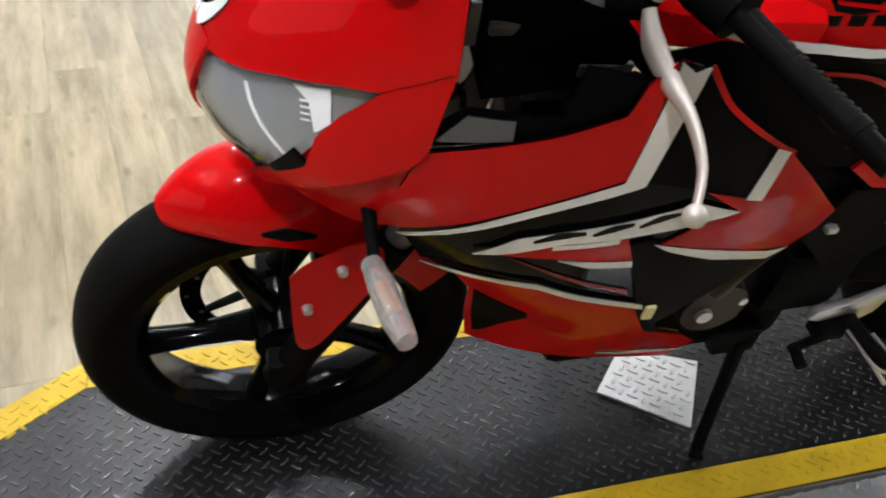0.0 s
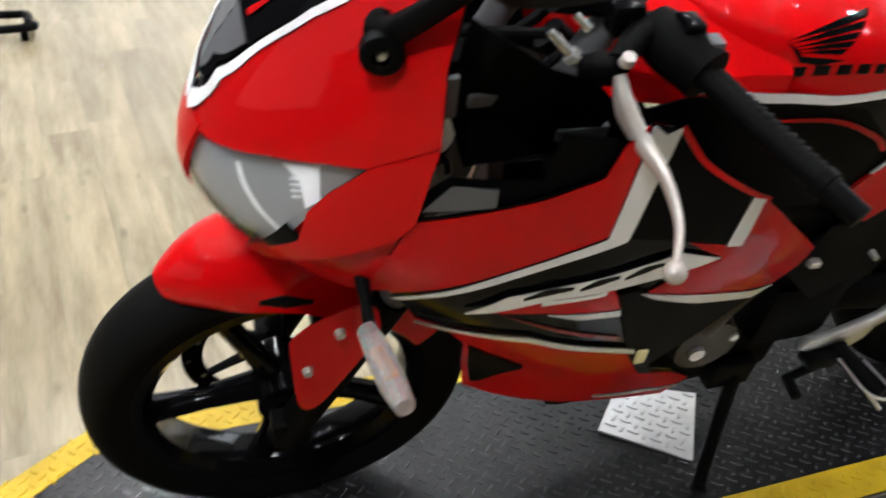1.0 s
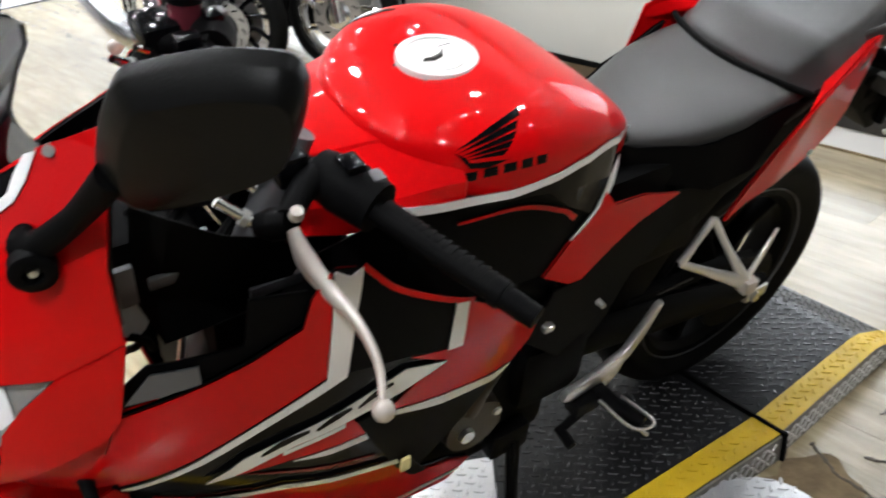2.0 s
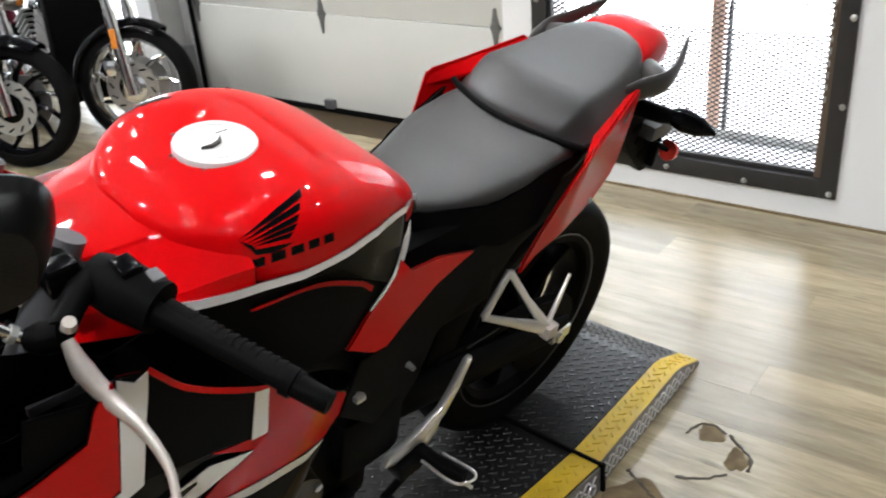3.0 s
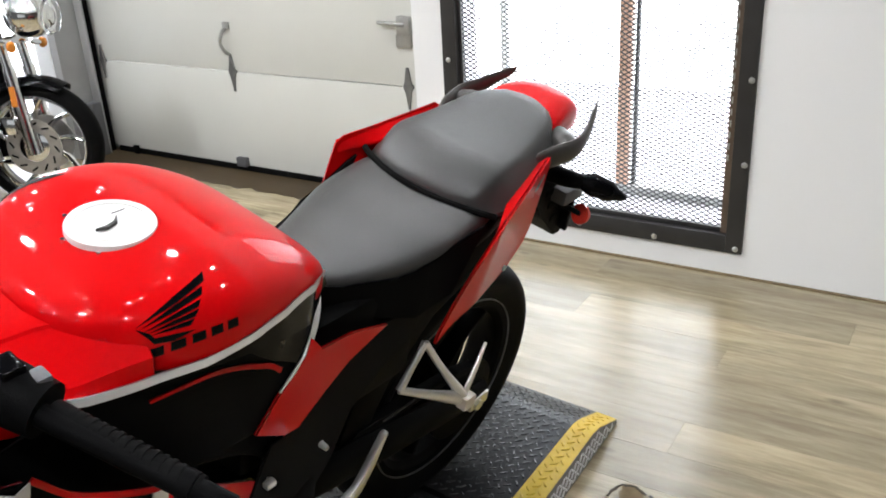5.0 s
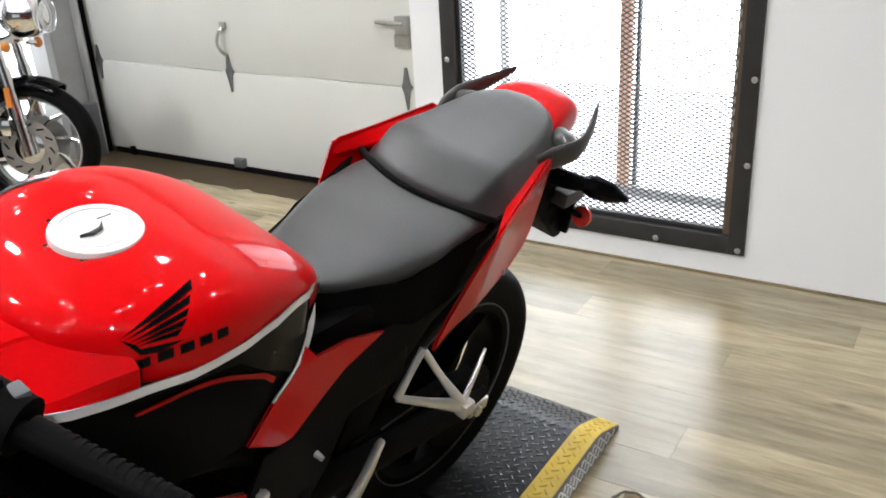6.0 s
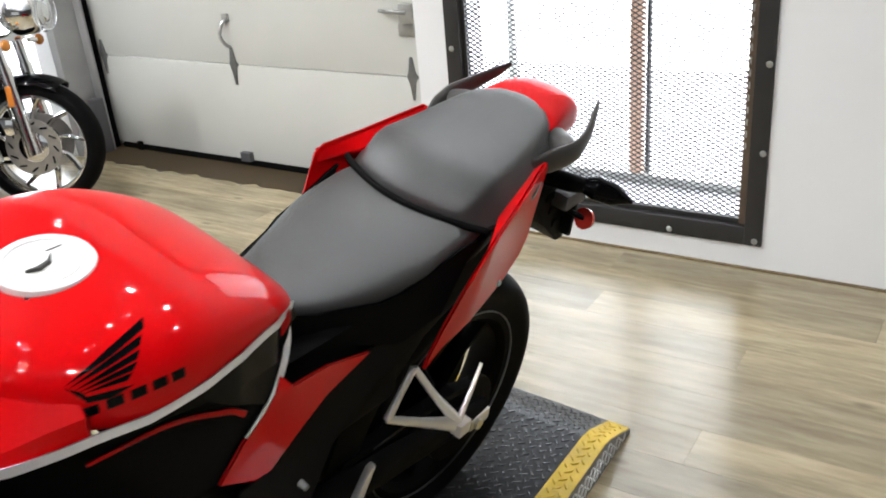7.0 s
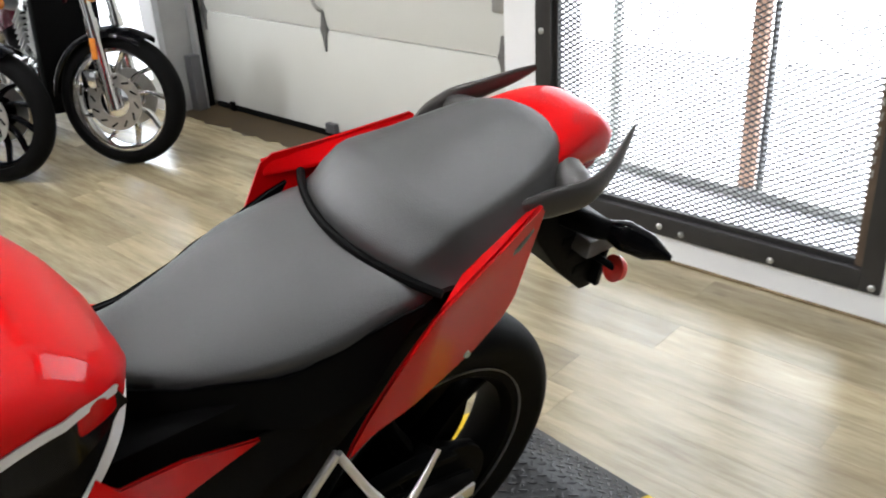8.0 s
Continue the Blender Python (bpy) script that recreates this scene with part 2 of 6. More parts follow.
def ring_solid(bm, profile, y=0.0, n=72, start=0.0, sweep=2 * math.pi):
    """Turn a closed profile of (radius, side) round the y axis."""
    rings = []
    full = abs(sweep - 2 * math.pi) < 1e-6
    for k in range(n + (0 if full else 1)):
        a = start + sweep * k / n
        rings.append([(r * math.cos(a), y + s, r * math.sin(a)) for r, s in profile])
    if full:
        rings.append(rings[0])
    skin(bm, rings, caps=not full)
    if full:
        bmesh.ops.remove_doubles(bm, verts=bm.verts, dist=1e-6)
    return bm


def cut_grid(bm, sx, sz, lo, hi):
    """Cut a flat sheet in the xz plane into small pieces."""
    for axis, step, o in ((0, sx, (1, 0, 0)), (2, sz, (0, 0, 1))):
        v = math.floor(lo[axis] / step) * step
        while v < hi[axis]:
            bmesh.ops.bisect_plane(bm, geom=bm.verts[:] + bm.edges[:] + bm.faces[:], plane_co=Vector(o) * v, plane_no=o, dist=1e-5)
            v += step


def sheet(outline, depth, thick=0.004, off=0.0, side=-1, step=0.025, nose=None, curve=0):
    """A panel with a side-view outline (x, z), laid on the surface half-width depth(x, z), off proud of it."""
    pts = [Vector((x, 0, z)) for x, z in outline]
    if curve:
        pts = smooth_line(pts + [pts[0]], curve)[:-1]
    bm = bmesh.new()
    bm.faces.new([bm.verts.new(p) for p in pts])
    bm.normal_update()
    bmesh.ops.triangulate(bm, faces=bm.faces)
    lo, hi = [min(p[k] for p in pts) for k in range(3)], [max(p[k] for p in pts) for k in range(3)]
    cut_grid(bm, step, step * 1.2, lo, hi)
    bmesh.ops.remove_doubles(bm, verts=bm.verts, dist=1e-5)
    e = 0.004
    way = bm.verts.layers.float_vector.new("way")
    for v in bm.verts:
        x, z = v.co.x, v.co.z
        if nose:
            x = max(x, nose(z))
        gx, gz = (depth(x + e, z) - depth(x - e, z)) / (2 * e), (depth(x, z + e) - depth(x, z - e)) / (2 * e)
        n = Vector((-gx, 1, -gz)).normalized()
        n.x = max(-0.98, min(0.98, n.x))
        p = Vector((x, depth(x, z), z)) + n * off
        v.co = (p.x, side * max(p.y, 0.0), p.z)
        v[way] = Vector((n.x, side * n.y, n.z)).normalized()
    bmesh.ops.remove_doubles(bm, verts=bm.verts, dist=1e-5)
    bmesh.ops.dissolve_degenerate(bm, edges=bm.edges, dist=1e-5)
    bm.normal_update()
    for f in bm.faces:
        if f.normal.dot(f.verts[0][way]) < 0:
            f.normal_flip()
    if thick:
        rim = [e.verts[:] for e in bm.edges if e.is_boundary]
        faces = [f.verts[:] for f in bm.faces]
        back = {v: bm.verts.new(v.co - v[way] * thick) for v in bm.verts[:]}
        for v, w in back.items():
            w[way] = -v[way]
        for vs in faces:
            bm.faces.new([back[v] for v in vs[::-1]])
        for u, v in rim:
            bm.faces.new((u, v, back[v], back[u]))
    return bm


def band(line, widths):
    """The outline of a stripe along a side-view line (x, z)."""
    p = smooth_line([(x, 0, z) for x, z in line], 5)
    a, b = [], []
    for i, q in enumerate(p):
        d = (p[min(i + 1, len(p) - 1)] - p[max(i - 1, 0)]).normalized()
        w = float(np.interp(i / (len(p) - 1) * (len(widths) - 1), range(len(widths)), widths)) / 2
        n = Vector((-d.z, 0, d.x))
        a.append(q + n * w)
        b.append(q - n * w)
    return [(v.x, v.z) for v in a + b[::-1]]


def prism(outline, y0, y1, bevel=0.0):
    """A side-view outline (x, z) made solid from y0 to y1."""
    bm = bmesh.new()
    f = bm.faces.new([bm.verts.new((x, y0, z)) for x, z in outline])
    g = bmesh.ops.extrude_face_region(bm, geom=[f])
    bmesh.ops.translate(bm, vec=(0, y1 - y0, 0), verts=[v for v in g["geom"] if isinstance(v, bmesh.types.BMVert)])
    if bevel:
        bmesh.ops.bevel(bm, geom=bm.edges[:], offset=bevel, segments=2, affect="EDGES", profile=0.6)
    return bm

# ---- room ----
# the bike is parked at a slight angle to the end wall: the room is turned about the foot of that wall
WALL_X = 2.922
TURN = Matrix.Translation((WALL_X, 0, 0)) @ pose(0, 0, 0, 0, 0, 6.16) @ Matrix.Translation((-WALL_X, 0, 0))
WALL_BACK = WALL_X + 0.26


def structure(name, bm, material, label, parent=None, smooth=0):
    ob = tagged(part(name, bm, material, parent, "", smooth), label, "", "", "structure")
    if not parent:
        ob.matrix_world = TURN
    return ob


def opening(name, label, category):
    ob = tagged(new(name), label, category, "", "structure")
    ob.matrix_world = TURN
    return ob


# floor slab below the planks
structure("floor", boxed(-4.5, 4.6, -5.0, 6.5, -0.12, -0.006), BLACKM, "dark subfloor under the vinyl wood planks")
floor_ob = bpy.data.objects["floor"]
# end wall with the screened doorway and the recessed garage door
FY0, FY1, FZ0, FZ1 = -0.145, 1.046, 0.089, 2.25
GY1, PIER = 3.47, 1.187
structure("wall_east", boxed(WALL_X, WALL_BACK, -5.0, FY0, 0, 3.6), WALLM, "white painted end wall beside the screened doorway")
structure("wall_pier", boxed(WALL_X, WALL_BACK, FY1, PIER, 0, 3.6), WALLM, "narrow white painted pier between doorway and garage door")
structure("wall_sill", boxed(WALL_X, WALL_BACK, FY0, FY1, 0, FZ0), WALLM, "low white painted sill under the screened doorway")
structure("wall_lintel", boxed(WALL_X, WALL_BACK, FY0, FY1, FZ1, 3.6), WALLM, "white painted wall over the doorway")
structure("wall_header", boxed(WALL_X, WALL_BACK, PIER, GY1, 2.4, 3.6), WALLM, "white painted wall over the garage door")
structure("wall_jamb", boxed(WALL_X + 0.003, WALL_BACK, GY1, GY1 + 0.06, 0, 3.6), GREYW, "grey return of the wall beside the garage door")
structure("wall_pier_2", boxed(WALL_X, WALL_BACK, GY1 + 0.06, 3.66, 0, 3.6), WALLM, "narrow white painted pier beside the far window")
structure("wall_sill_2", boxed(WALL_X, WALL_BACK, 3.66, 6.5, 0, 0.16), WALLM, "low white painted sill under the far window")
structure("wall_lintel_2", boxed(WALL_X, WALL_BACK, 3.66, 6.5, 2.3, 3.6), WALLM, "white painted wall over the far window")
far_window = opening("window_3", "bright glazed opening behind the parked cruisers", "window")
for y in (3.66, 4.4, 5.4, 6.44):
    part("window_frame", boxed(WALL_X + 0.08, WALL_X + 0.13, y, y + 0.05, 0.16, 2.3), WALLM if y > 5 else FRAMEM, far_window)
structure("wall_north", boxed(-4.5, WALL_X, 6.5, 6.7, 0, 3.6), WALLM, "plain white showroom wall")
structure("wall_south", boxed(-4.5, WALL_BACK, -5.2, -5.0, 0, 3.6), DARKW, "plain dark grey wall, unseen, added to limit bounced light")
structure("wall_west", boxed(-4.7, -4.5, -5.2, -2.0, 0, 3.6), DARKW, "plain dark grey wall, unseen, added to limit bounced light")
structure("wall_west_2", boxed(-4.7, -4.5, 2.4, 6.7, 0, 3.6), DARKW, "plain dark grey wall, unseen, added to limit bounced light")
structure("wall_west_sill", boxed(-4.7, -4.5, -2.0, 2.4, 0, 0.9), DARKW, "dark grey wall under the added window")
structure("wall_west_lintel", boxed(-4.7, -4.5, -2.0, 2.4, 2.7, 3.6), DARKW, "dark grey wall over the added window")
# unseen window with a glowing panel, added as fill light for nose and flank
shop = opening("fill_window", "unseen shop window added to brighten the motorcycle's front", "window")
for y in (-2.0, -0.55, 0.9, 2.36):
    part("window_frame", boxed(-4.62, -4.55, y, y + 0.04, 0.9, 2.7), FRAMEM, shop)
structure("backdrop_2", boxed(-5.2, -5.15, -3.0, 3.4, 0.0, 3.6), emitter("window_fill_glow", (0.93, 0.97, 1.0), 0.6), "glowing panel added behind the unseen window as fill light")
structure("ceiling", boxed(-4.7, WALL_BACK, -5.2, 6.7, 3.6, 3.7), CEILM, "dark painted showroom ceiling")
structure("baseboard", boxed(WALL_X - 0.012, WALL_X, -5.0, PIER, -0.004, 0.006, 0.002), WOODD, "thin wood strip along the foot of the wall")

# bare floor; the door recess's shade is put into its dark brown
BARE = mat("shaded_bare_floor", (0.05, 0.034, 0.017), 0.55, vary=0.55, scale=7, bump=0.4, bump_scale=50, spec=0.2)
sill_bm = bmesh.new()
ragged = [(WALL_X + 0.0 + 0.05 * noise.noise((k * 0.7, 2.0, 0)), PIER + (GY1 - PIER) * k / 40) for k in range(41)]
sill_face = sill_bm.faces.new([sill_bm.verts.new((x, y, -0.004)) for x, y in [(WALL_BACK, PIER), (WALL_BACK, GY1)] + ragged[::-1]])
grown = bmesh.ops.extrude_face_region(sill_bm, geom=[sill_face])
bmesh.ops.translate(sill_bm, vec=(0, 0, 0.0055), verts=[v for v in grown["geom"] if isinstance(v, bmesh.types.BMVert)])
structure("door_sill_floor", sill_bm, BARE, "bare brown floor strip, darkened as shade in the garage door recess")

# ceiling lamps in two rows
lamp_glow = emitter("lamp_glow", (0.98, 0.985, 1.0), 240)
housing = mat("lamp_housing", (0.6, 0.6, 0.6), 0.4)


def ceiling_lamp(x, y, watts):
    ob = empty("ceiling_lamp", pose(x, y, 3.59), "small round white ceiling lamp that is switched on", "lamp", "ceiling lamps")
    bm = bmesh.new()
    bmesh.ops.create_cone(bm, cap_ends=True, segments=20, radius1=0.08, radius2=0.1, depth=0.06, matrix=Matrix.Translation((0, 0, -0.03)))
    part("housing", bm, housing, ob)
    bm = bmesh.new()
    bmesh.ops.create_cone(bm, cap_ends=True, segments=20, radius1=0.055, radius2=0.055, depth=0.01, matrix=Matrix.Translation((0, 0, -0.066)))
    part("diffuser", bm, lamp_glow, ob)
    data = bpy.data.lights.new("ceiling_light", "SPOT")
    data.energy, data.shadow_soft_size, data.spot_size, data.spot_blend, data.color = watts, 0.06, radians(150), 0.6, (0.94, 0.965, 1.0)
    light = new("ceiling_light", data)
    light.matrix_world = pose(x, y, 3.5)
    return ob


for x, y, watts in ((-0.1, 1.25, 45), (0.9, 1.6, 36), (2.0, 1.0, 24), (-0.35, 2.75, 250), (0.7, 2.9, 30), (1.8, 3.2, 20), (-2.1, 0.0, 60), (-1.1, -0.6, 45), (2.3, 0.1, 60), (-1.9, 2.6, 90), (0.3, 4.4, 36), (1.7, 4.6, 16), (2.35, -1.4, 60), (-0.9, -2.0, 305), (-3.2, 0.9, 40), (-3.1, 2.3, 40), (-2.2, 4.0, 40), (-0.8, 3.7, 50), (-3.3, -1.3, 60)):
    ceiling_lamp(x, y, watts)

# small twin spots on the ceiling between the larger lamps
spot_glow = emitter("spot_glow", (0.98, 0.985, 1.0), 200)


def twin_spot(x, y, turn):
    ob = empty("twin_spot", pose(x, y, 3.6, 0, 0, turn), "small twin ceiling spot that is switched on", "lamp", "twin ceiling spots")
    part("bar", boxed(-0.16, 0.16, -0.02, 0.02, -0.03, 0, 0.004), housing, ob)
    for side in (-1, 1):
        head = part("head", rod(bmesh.new(), (side * 0.13, 0, -0.12), (side * 0.13, 0, -0.03), 0.045, 0.03, 18), housing, ob)
        part("bulb", rod(bmesh.new(), (side * 0.13, 0, -0.126), (side * 0.13, 0, -0.121), 0.027, 0.027, 18), spot_glow, head)


for x, y, turn in ((-0.9, 0.5, 20), (0.4, 0.55, 70), (1.4, 0.3, 10), (-1.3, 1.5, 80), (0.35, 2.1, 15), (1.35, 2.3, 75), (-1.0, 2.2, 30), (0.2, 3.5, 60), (1.2, 3.9, 20), (-1.5, 3.3, 70), (2.3, 2.1, 40), (-0.4, 5.0, 10), (1.0, 5.2, 80), (0.6, -0.3, 30), (-0.4, -0.2, 60)):
    twin_spot(x, y, turn)

# screened doorway: steel frame, expanded mesh, bright vestibule behind
frame_ob = opening("window_1", "tall doorway with dark steel frame and expanded mesh screen", "window")


def frame_bar(y0, y1, z0, z1):
    part("window_frame", boxed(WALL_X - 0.012, WALL_X + 0.05, y0, y1, z0, z1, 0.003), FRAMEM, frame_ob, "weathered dark steel angle bar")


IY0, IY1, IZ0, IZ1 = FY0 + 0.058, FY1 - 0.062, FZ0 + 0.065, FZ1 - 0.06
frame_bar(FY0, IY0, FZ0, FZ1)
frame_bar(IY1, FY1, FZ0, FZ1)
frame_bar(IY0, IY1, FZ0, IZ0)
frame_bar(IY0, IY1, IZ1, FZ1)
DISCM = mat("brake_disc_steel", (0.5, 0.48, 0.46), 0.3, metal=0.9, vary=0.25, scale=25)
RUST = mat("rusty_angle_iron", (0.12, 0.085, 0.06), 0.6, metal=0.3, vary=0.45, scale=18, bump=0.4)
part("mesh_clamp", boxed(WALL_X + 0.006, WALL_X + 0.035, IY0, IY0 + 0.026, IZ0, IZ1, 0.003), RUST, frame_ob, "brown rusted clamping bar")
part("mesh_clamp", boxed(WALL_X + 0.01, WALL_X + 0.035, IY1 - 0.014, IY1, IZ0, IZ1, 0.003), FRAMEM, frame_ob)
part("mesh_clamp", boxed(WALL_X + 0.012, WALL_X + 0.035, IY0 + 0.026, IY1 - 0.014, IZ0, IZ0 + 0.018, 0.003), FRAMEM, frame_ob)
# pale zinc blocks down the clamp bar imitate daylight through its punched slots
for k in range(44):
    part("slot", boxed(WALL_X + 0.0045, WALL_X + 0.0065, IY0 + 0.016, IY0 + 0.021, 0.42 + 0.04 * k, 0.442 + 0.04 * k), ZINC, frame_ob, "pale block imitating daylight through a punched slot")
for y, z in ((-0.122, 0.107), (0.17, 0.107), (0.466, 0.111), (0.545, 0.12), (0.8, 0.107), (-0.13, 0.417), (-0.13, 0.705), (-0.13, 1.0), (1.04 - 0.02, 0.4), (1.02, 0.704), (1.02, 1.0)):
    bm = bmesh.new()
    bmesh.ops.create_uvsphere(bm, u_segments=10, v_segments=6, radius=0.011, matrix=Matrix.Translation((WALL_X - 0.013, y, z)) @ Matrix.Diagonal((0.5, 1, 1, 1)))
    part("bolt", bm, ZINC, frame_ob)


def mesh_screen(x, y0, y1, z0, z1, pitch_y, pitch_z, wire, parent):
    """Expanded metal: crossing diagonal strands."""
    verts, faces = [], []
    slope = pitch_z / pitch_y

    def strand(a, b):
        a, b = np.array(a), np.array(b)
        d = b - a
        n = np.array((-d[1], d[0])) / np.linalg.norm(d) * wire / 2
        k = len(verts)
        for s in (-1, 1):
            for q in (a - n, a + n, b + n, b - n):
                verts.append((x + s * wire * 0.4, q[0], q[1]))
        faces.extend([(k, k + 1, k + 2, k + 3), (k + 7, k + 6, k + 5, k + 4), (k, k + 3, k + 7, k + 4), (k + 1, k + 5, k + 6, k + 2)])

    w, h = y1 - y0, z1 - z0
    c = -h / slope
    while c < w + h / slope:
        for sgn in (1, -1):
            lo, hi = (max(0, -c), min(h / slope, w - c)) if sgn > 0 else (max(0, c - w), min(h / slope, c))
            if hi > lo + 0.01:
                strand((y0 + c + sgn * lo, z0 + slope * lo), (y0 + c + sgn * hi, z0 + slope * hi))
        c += pitch_y
    me = bpy.data.meshes.new("mesh_screen")
    me.from_pydata(verts, [], faces)
    me.materials.append(MESHM)
    ob = new("mesh_screen", me)
    ob.parent = parent
    return tagged(ob, "dark expanded metal mesh")


mesh_screen(WALL_X + 0.02, IY0, IY1, IZ0, IZ1, 0.0305, 0.0175, 0.0042, frame_ob)

outside = emitter("outside_glare", (0.88, 0.94, 1.0), 12.5)
structure("backdrop", boxed(5.2, 5.25, -2.5, 8.5, -0.5, 4.0), outside, "blown-out white daylight outside the doorway")
structure("pavement", boxed(WALL_BACK, 5.2, -2.5, 8.5, -0.1, 0.09), OUTW, "pale concrete apron outside the doorway")
door_ob = opening("door_1", "glazed outer door frame seen through the mesh", "door")
DX = WALL_X + 0.43
part("post", boxed(DX, DX + 0.05, 0.445, 0.492, 0.12, FZ1, 0.004), POSTM, door_ob, "pale orange post")
part("post", boxed(DX + 0.01, DX + 0.04, 0.415, 0.428, 0.12, FZ1, 0.002), FRAMEM, door_ob)
part("post", boxed(DX + 0.01, DX + 0.04, 1.0, 1.03, 0.12, FZ1, 0.002), ZINC, door_ob)
part("threshold", boxed(DX - 0.01, DX + 0.08, -0.45, 1.6, 0.088, 0.128, 0.006), ZINC, door_ob, "grey metal threshold")
part("post", boxed(DX, DX + 0.05, -0.4, -0.35, 0.12, FZ1, 0.004), ZINC, door_ob)

HINGEM = mat("dark_zinc_hinge", (0.2, 0.2, 0.195), 0.45, metal=0.7, vary=0.3, scale=40)
# garage door, set back in its opening, in five panels
gd = opening("door_2", "cream sectional garage door with zinc hinges and handle", "garage door")
GX = WALL_X + 0.225
for k in range(5):
    z0 = 0.03 + 0.49 * k
    part("door_panel", boxed(GX, GX + 0.035, PIER, GY1, z0, z0 + 0.486, 0.004), DOORM, gd)
part("seal", boxed(GX - 0.006, GX + 0.035, PIER, GY1 - 0.06, -0.006, 0.03, 0.006), RUBBER, gd, "black rubber bottom seal")
part("track", boxed(GX - 0.055, GX - 0.004, GY1 - 0.035, GY1 - 0.003, 0.0, 2.4, 0.004), BLACKM, gd, "dark steel door track")
part("track_angle", boxed(GX - 0.07, GX - 0.056, GY1 - 0.06, GY1 - 0.003, 0.0, 2.4, 0.003), GREYW, gd)
part("seal_end", boxed(GX - 0.02, GX - 0.007, GY1 - 0.24, GY1 - 0.2, 0.0, 0.05, 0.004), BLACKM, gd, "lifted end of the rubber seal")


def hinge(y, z):
    """A diamond-shaped leaf hinge with its folded knuckle."""
    ob = part("hinge", prism([(-0.026, 0.0), (-0.016, 0.026), (-0.006, 0.085), (0.006, 0.085), (0.016, 0.026), (0.026, 0.0), (0.014, -0.03), (0.004, -0.1), (-0.004, -0.1), (-0.014, -0.03)], -0.004, 0.004, 0.0015), HINGEM, gd)
    ob.matrix_local = pose(GX - 0.004, y, z, 0, 0, 90)
    part("knuckle", prism([(-0.03, -0.012), (-0.03, 0.012), (-0.012, 0.02), (0.012, 0.02), (0.03, 0.012), (0.03, -0.012)], -0.016, -0.004, 0.003), GREYP, ob)
    return part("pin", rod(bmesh.new(), (-0.034, -0.012, 0), (0.034, -0.012, 0), 0.007), ALU, ob)


for y in (1.375, 2.425, 3.4):
    for z in (0.518, 1.008, 1.498):
        hinge(y, z)
part("handle", pipe(bmesh.new(), [(GX, 2.43, 0.6), (GX - 0.03, 2.43, 0.62), (GX - 0.04, 2.445, 0.66), (GX - 0.03, 2.435, 0.71), (GX, 2.425, 0.735)], 0.009), ZINC, gd, "zinc pull handle")
part("handle_foot", boxed(GX - 0.012, GX, 2.405, 2.445, 0.725, 0.76, 0.004), ZINC, gd)
part("bracket", boxed(GX - 0.03, GX, 2.4, 2.465, 0.028, 0.075, 0.004), GREYP, gd)
bm = boxed(GX - 0.03, GX, 1.335, 1.4, 0.745, 0.825, 0.004)
rod(bm, (GX - 0.025, 1.36, 0.79), (GX - 0.025, 1.5, 0.795), 0.011, 0.008)
box(bm, GX - 0.012, GX, 1.34, 1.42, 0.69, 0.745, 0.004)
part("latch", bm, ZINC, gd, "zinc slide latch")
part("foot_guard", boxed(GX - 0.13, GX - 0.072, GY1 - 0.07, GY1 - 0.003, 0.0, 0.3, 0.006), GREYP, gd, "grey steel foot guard")

# ---- lift platform ----
TOP = 0.068
lift = empty("lift_platform", pose(0, 0, 0), "low black tread-plate motorcycle lift with yellow edges", "lift")
Y0, Y1, YW = -0.26, 0.305, 0.07


def slab(points, z0, z1, bevel=0.003):
    bm = bmesh.new()
    f = bm.faces.new([bm.verts.new((x, y, z0)) for x, y in points])
    g = bmesh.ops.extrude_face_region(bm, geom=[f])
    bmesh.ops.translate(bm, vec=(0, 0, z1 - z0), verts=[v for v in g["geom"] if isinstance(v, bmesh.types.BMVert)])
    if bevel:
        bmesh.ops.bevel(bm, geom=bm.edges[:], offset=bevel, segments=2, affect="EDGES")
    return bm


TAPER = 0.108


def tapered(x, y):
    """The near edge of the ramp draws in towards its end."""
    return y + TAPER * max(0.0, x - 1.338) * (Y1 - y) / (Y1 - Y0)


def taper(bm):
    for v in bm.verts:
        v.co.y = tapered(v.co.x, v.co.y)
    return bm


DECK = [(-0.62, 0.1), (-0.34, Y1), (1.33, Y1), (1.33, Y0), (-0.34, Y0), (-0.62, -0.06)]
part("deck", slab(DECK, 0, TOP), PLATE, lift, "black tread plate")
# ramp: flat, then bent down to the floor
side_view = [(1.338, 0), (1.338, TOP), (1.74, TOP), (1.78, TOP - 0.008), (1.9, 0.012), (1.9, 0)]
ramp = part("ramp", taper(prism(side_view, Y0 + 0.012, Y1, 0.002)), PLATE, lift, "black tread-plate loading ramp")
part("side_plate", taper(prism([(1.34, 0.0), (1.34, TOP - 0.002), (1.74, TOP - 0.002), (1.78, TOP - 0.01), (1.897, 0.01), (1.897, 0)], Y0 + 0.002, Y0 + 0.012)), SIDEM, lift, "bright tread-plate ramp side")
part("side_plate", boxed(-0.34, 1.33, Y0 - 0.006, Y0 - 0.0005, 0.002, TOP - 0.004), SIDEM, lift)
hb = boxed(1.3305, 1.3375, Y0 - 0.012, Y1, 0.03, TOP + 0.007, 0.002)
box(hb, 1.329, 1.339, Y0 - 0.014, Y0 - 0.004, 0.0, TOP + 0.008, 0.002)
part("hinge_bar", hb, BLACKD, lift, "black hinge bar between deck and ramp")


def height(x):
    return float(np.interp(x, [1.74, 1.78, 1.9], [TOP, TOP - 0.008, 0.012]))


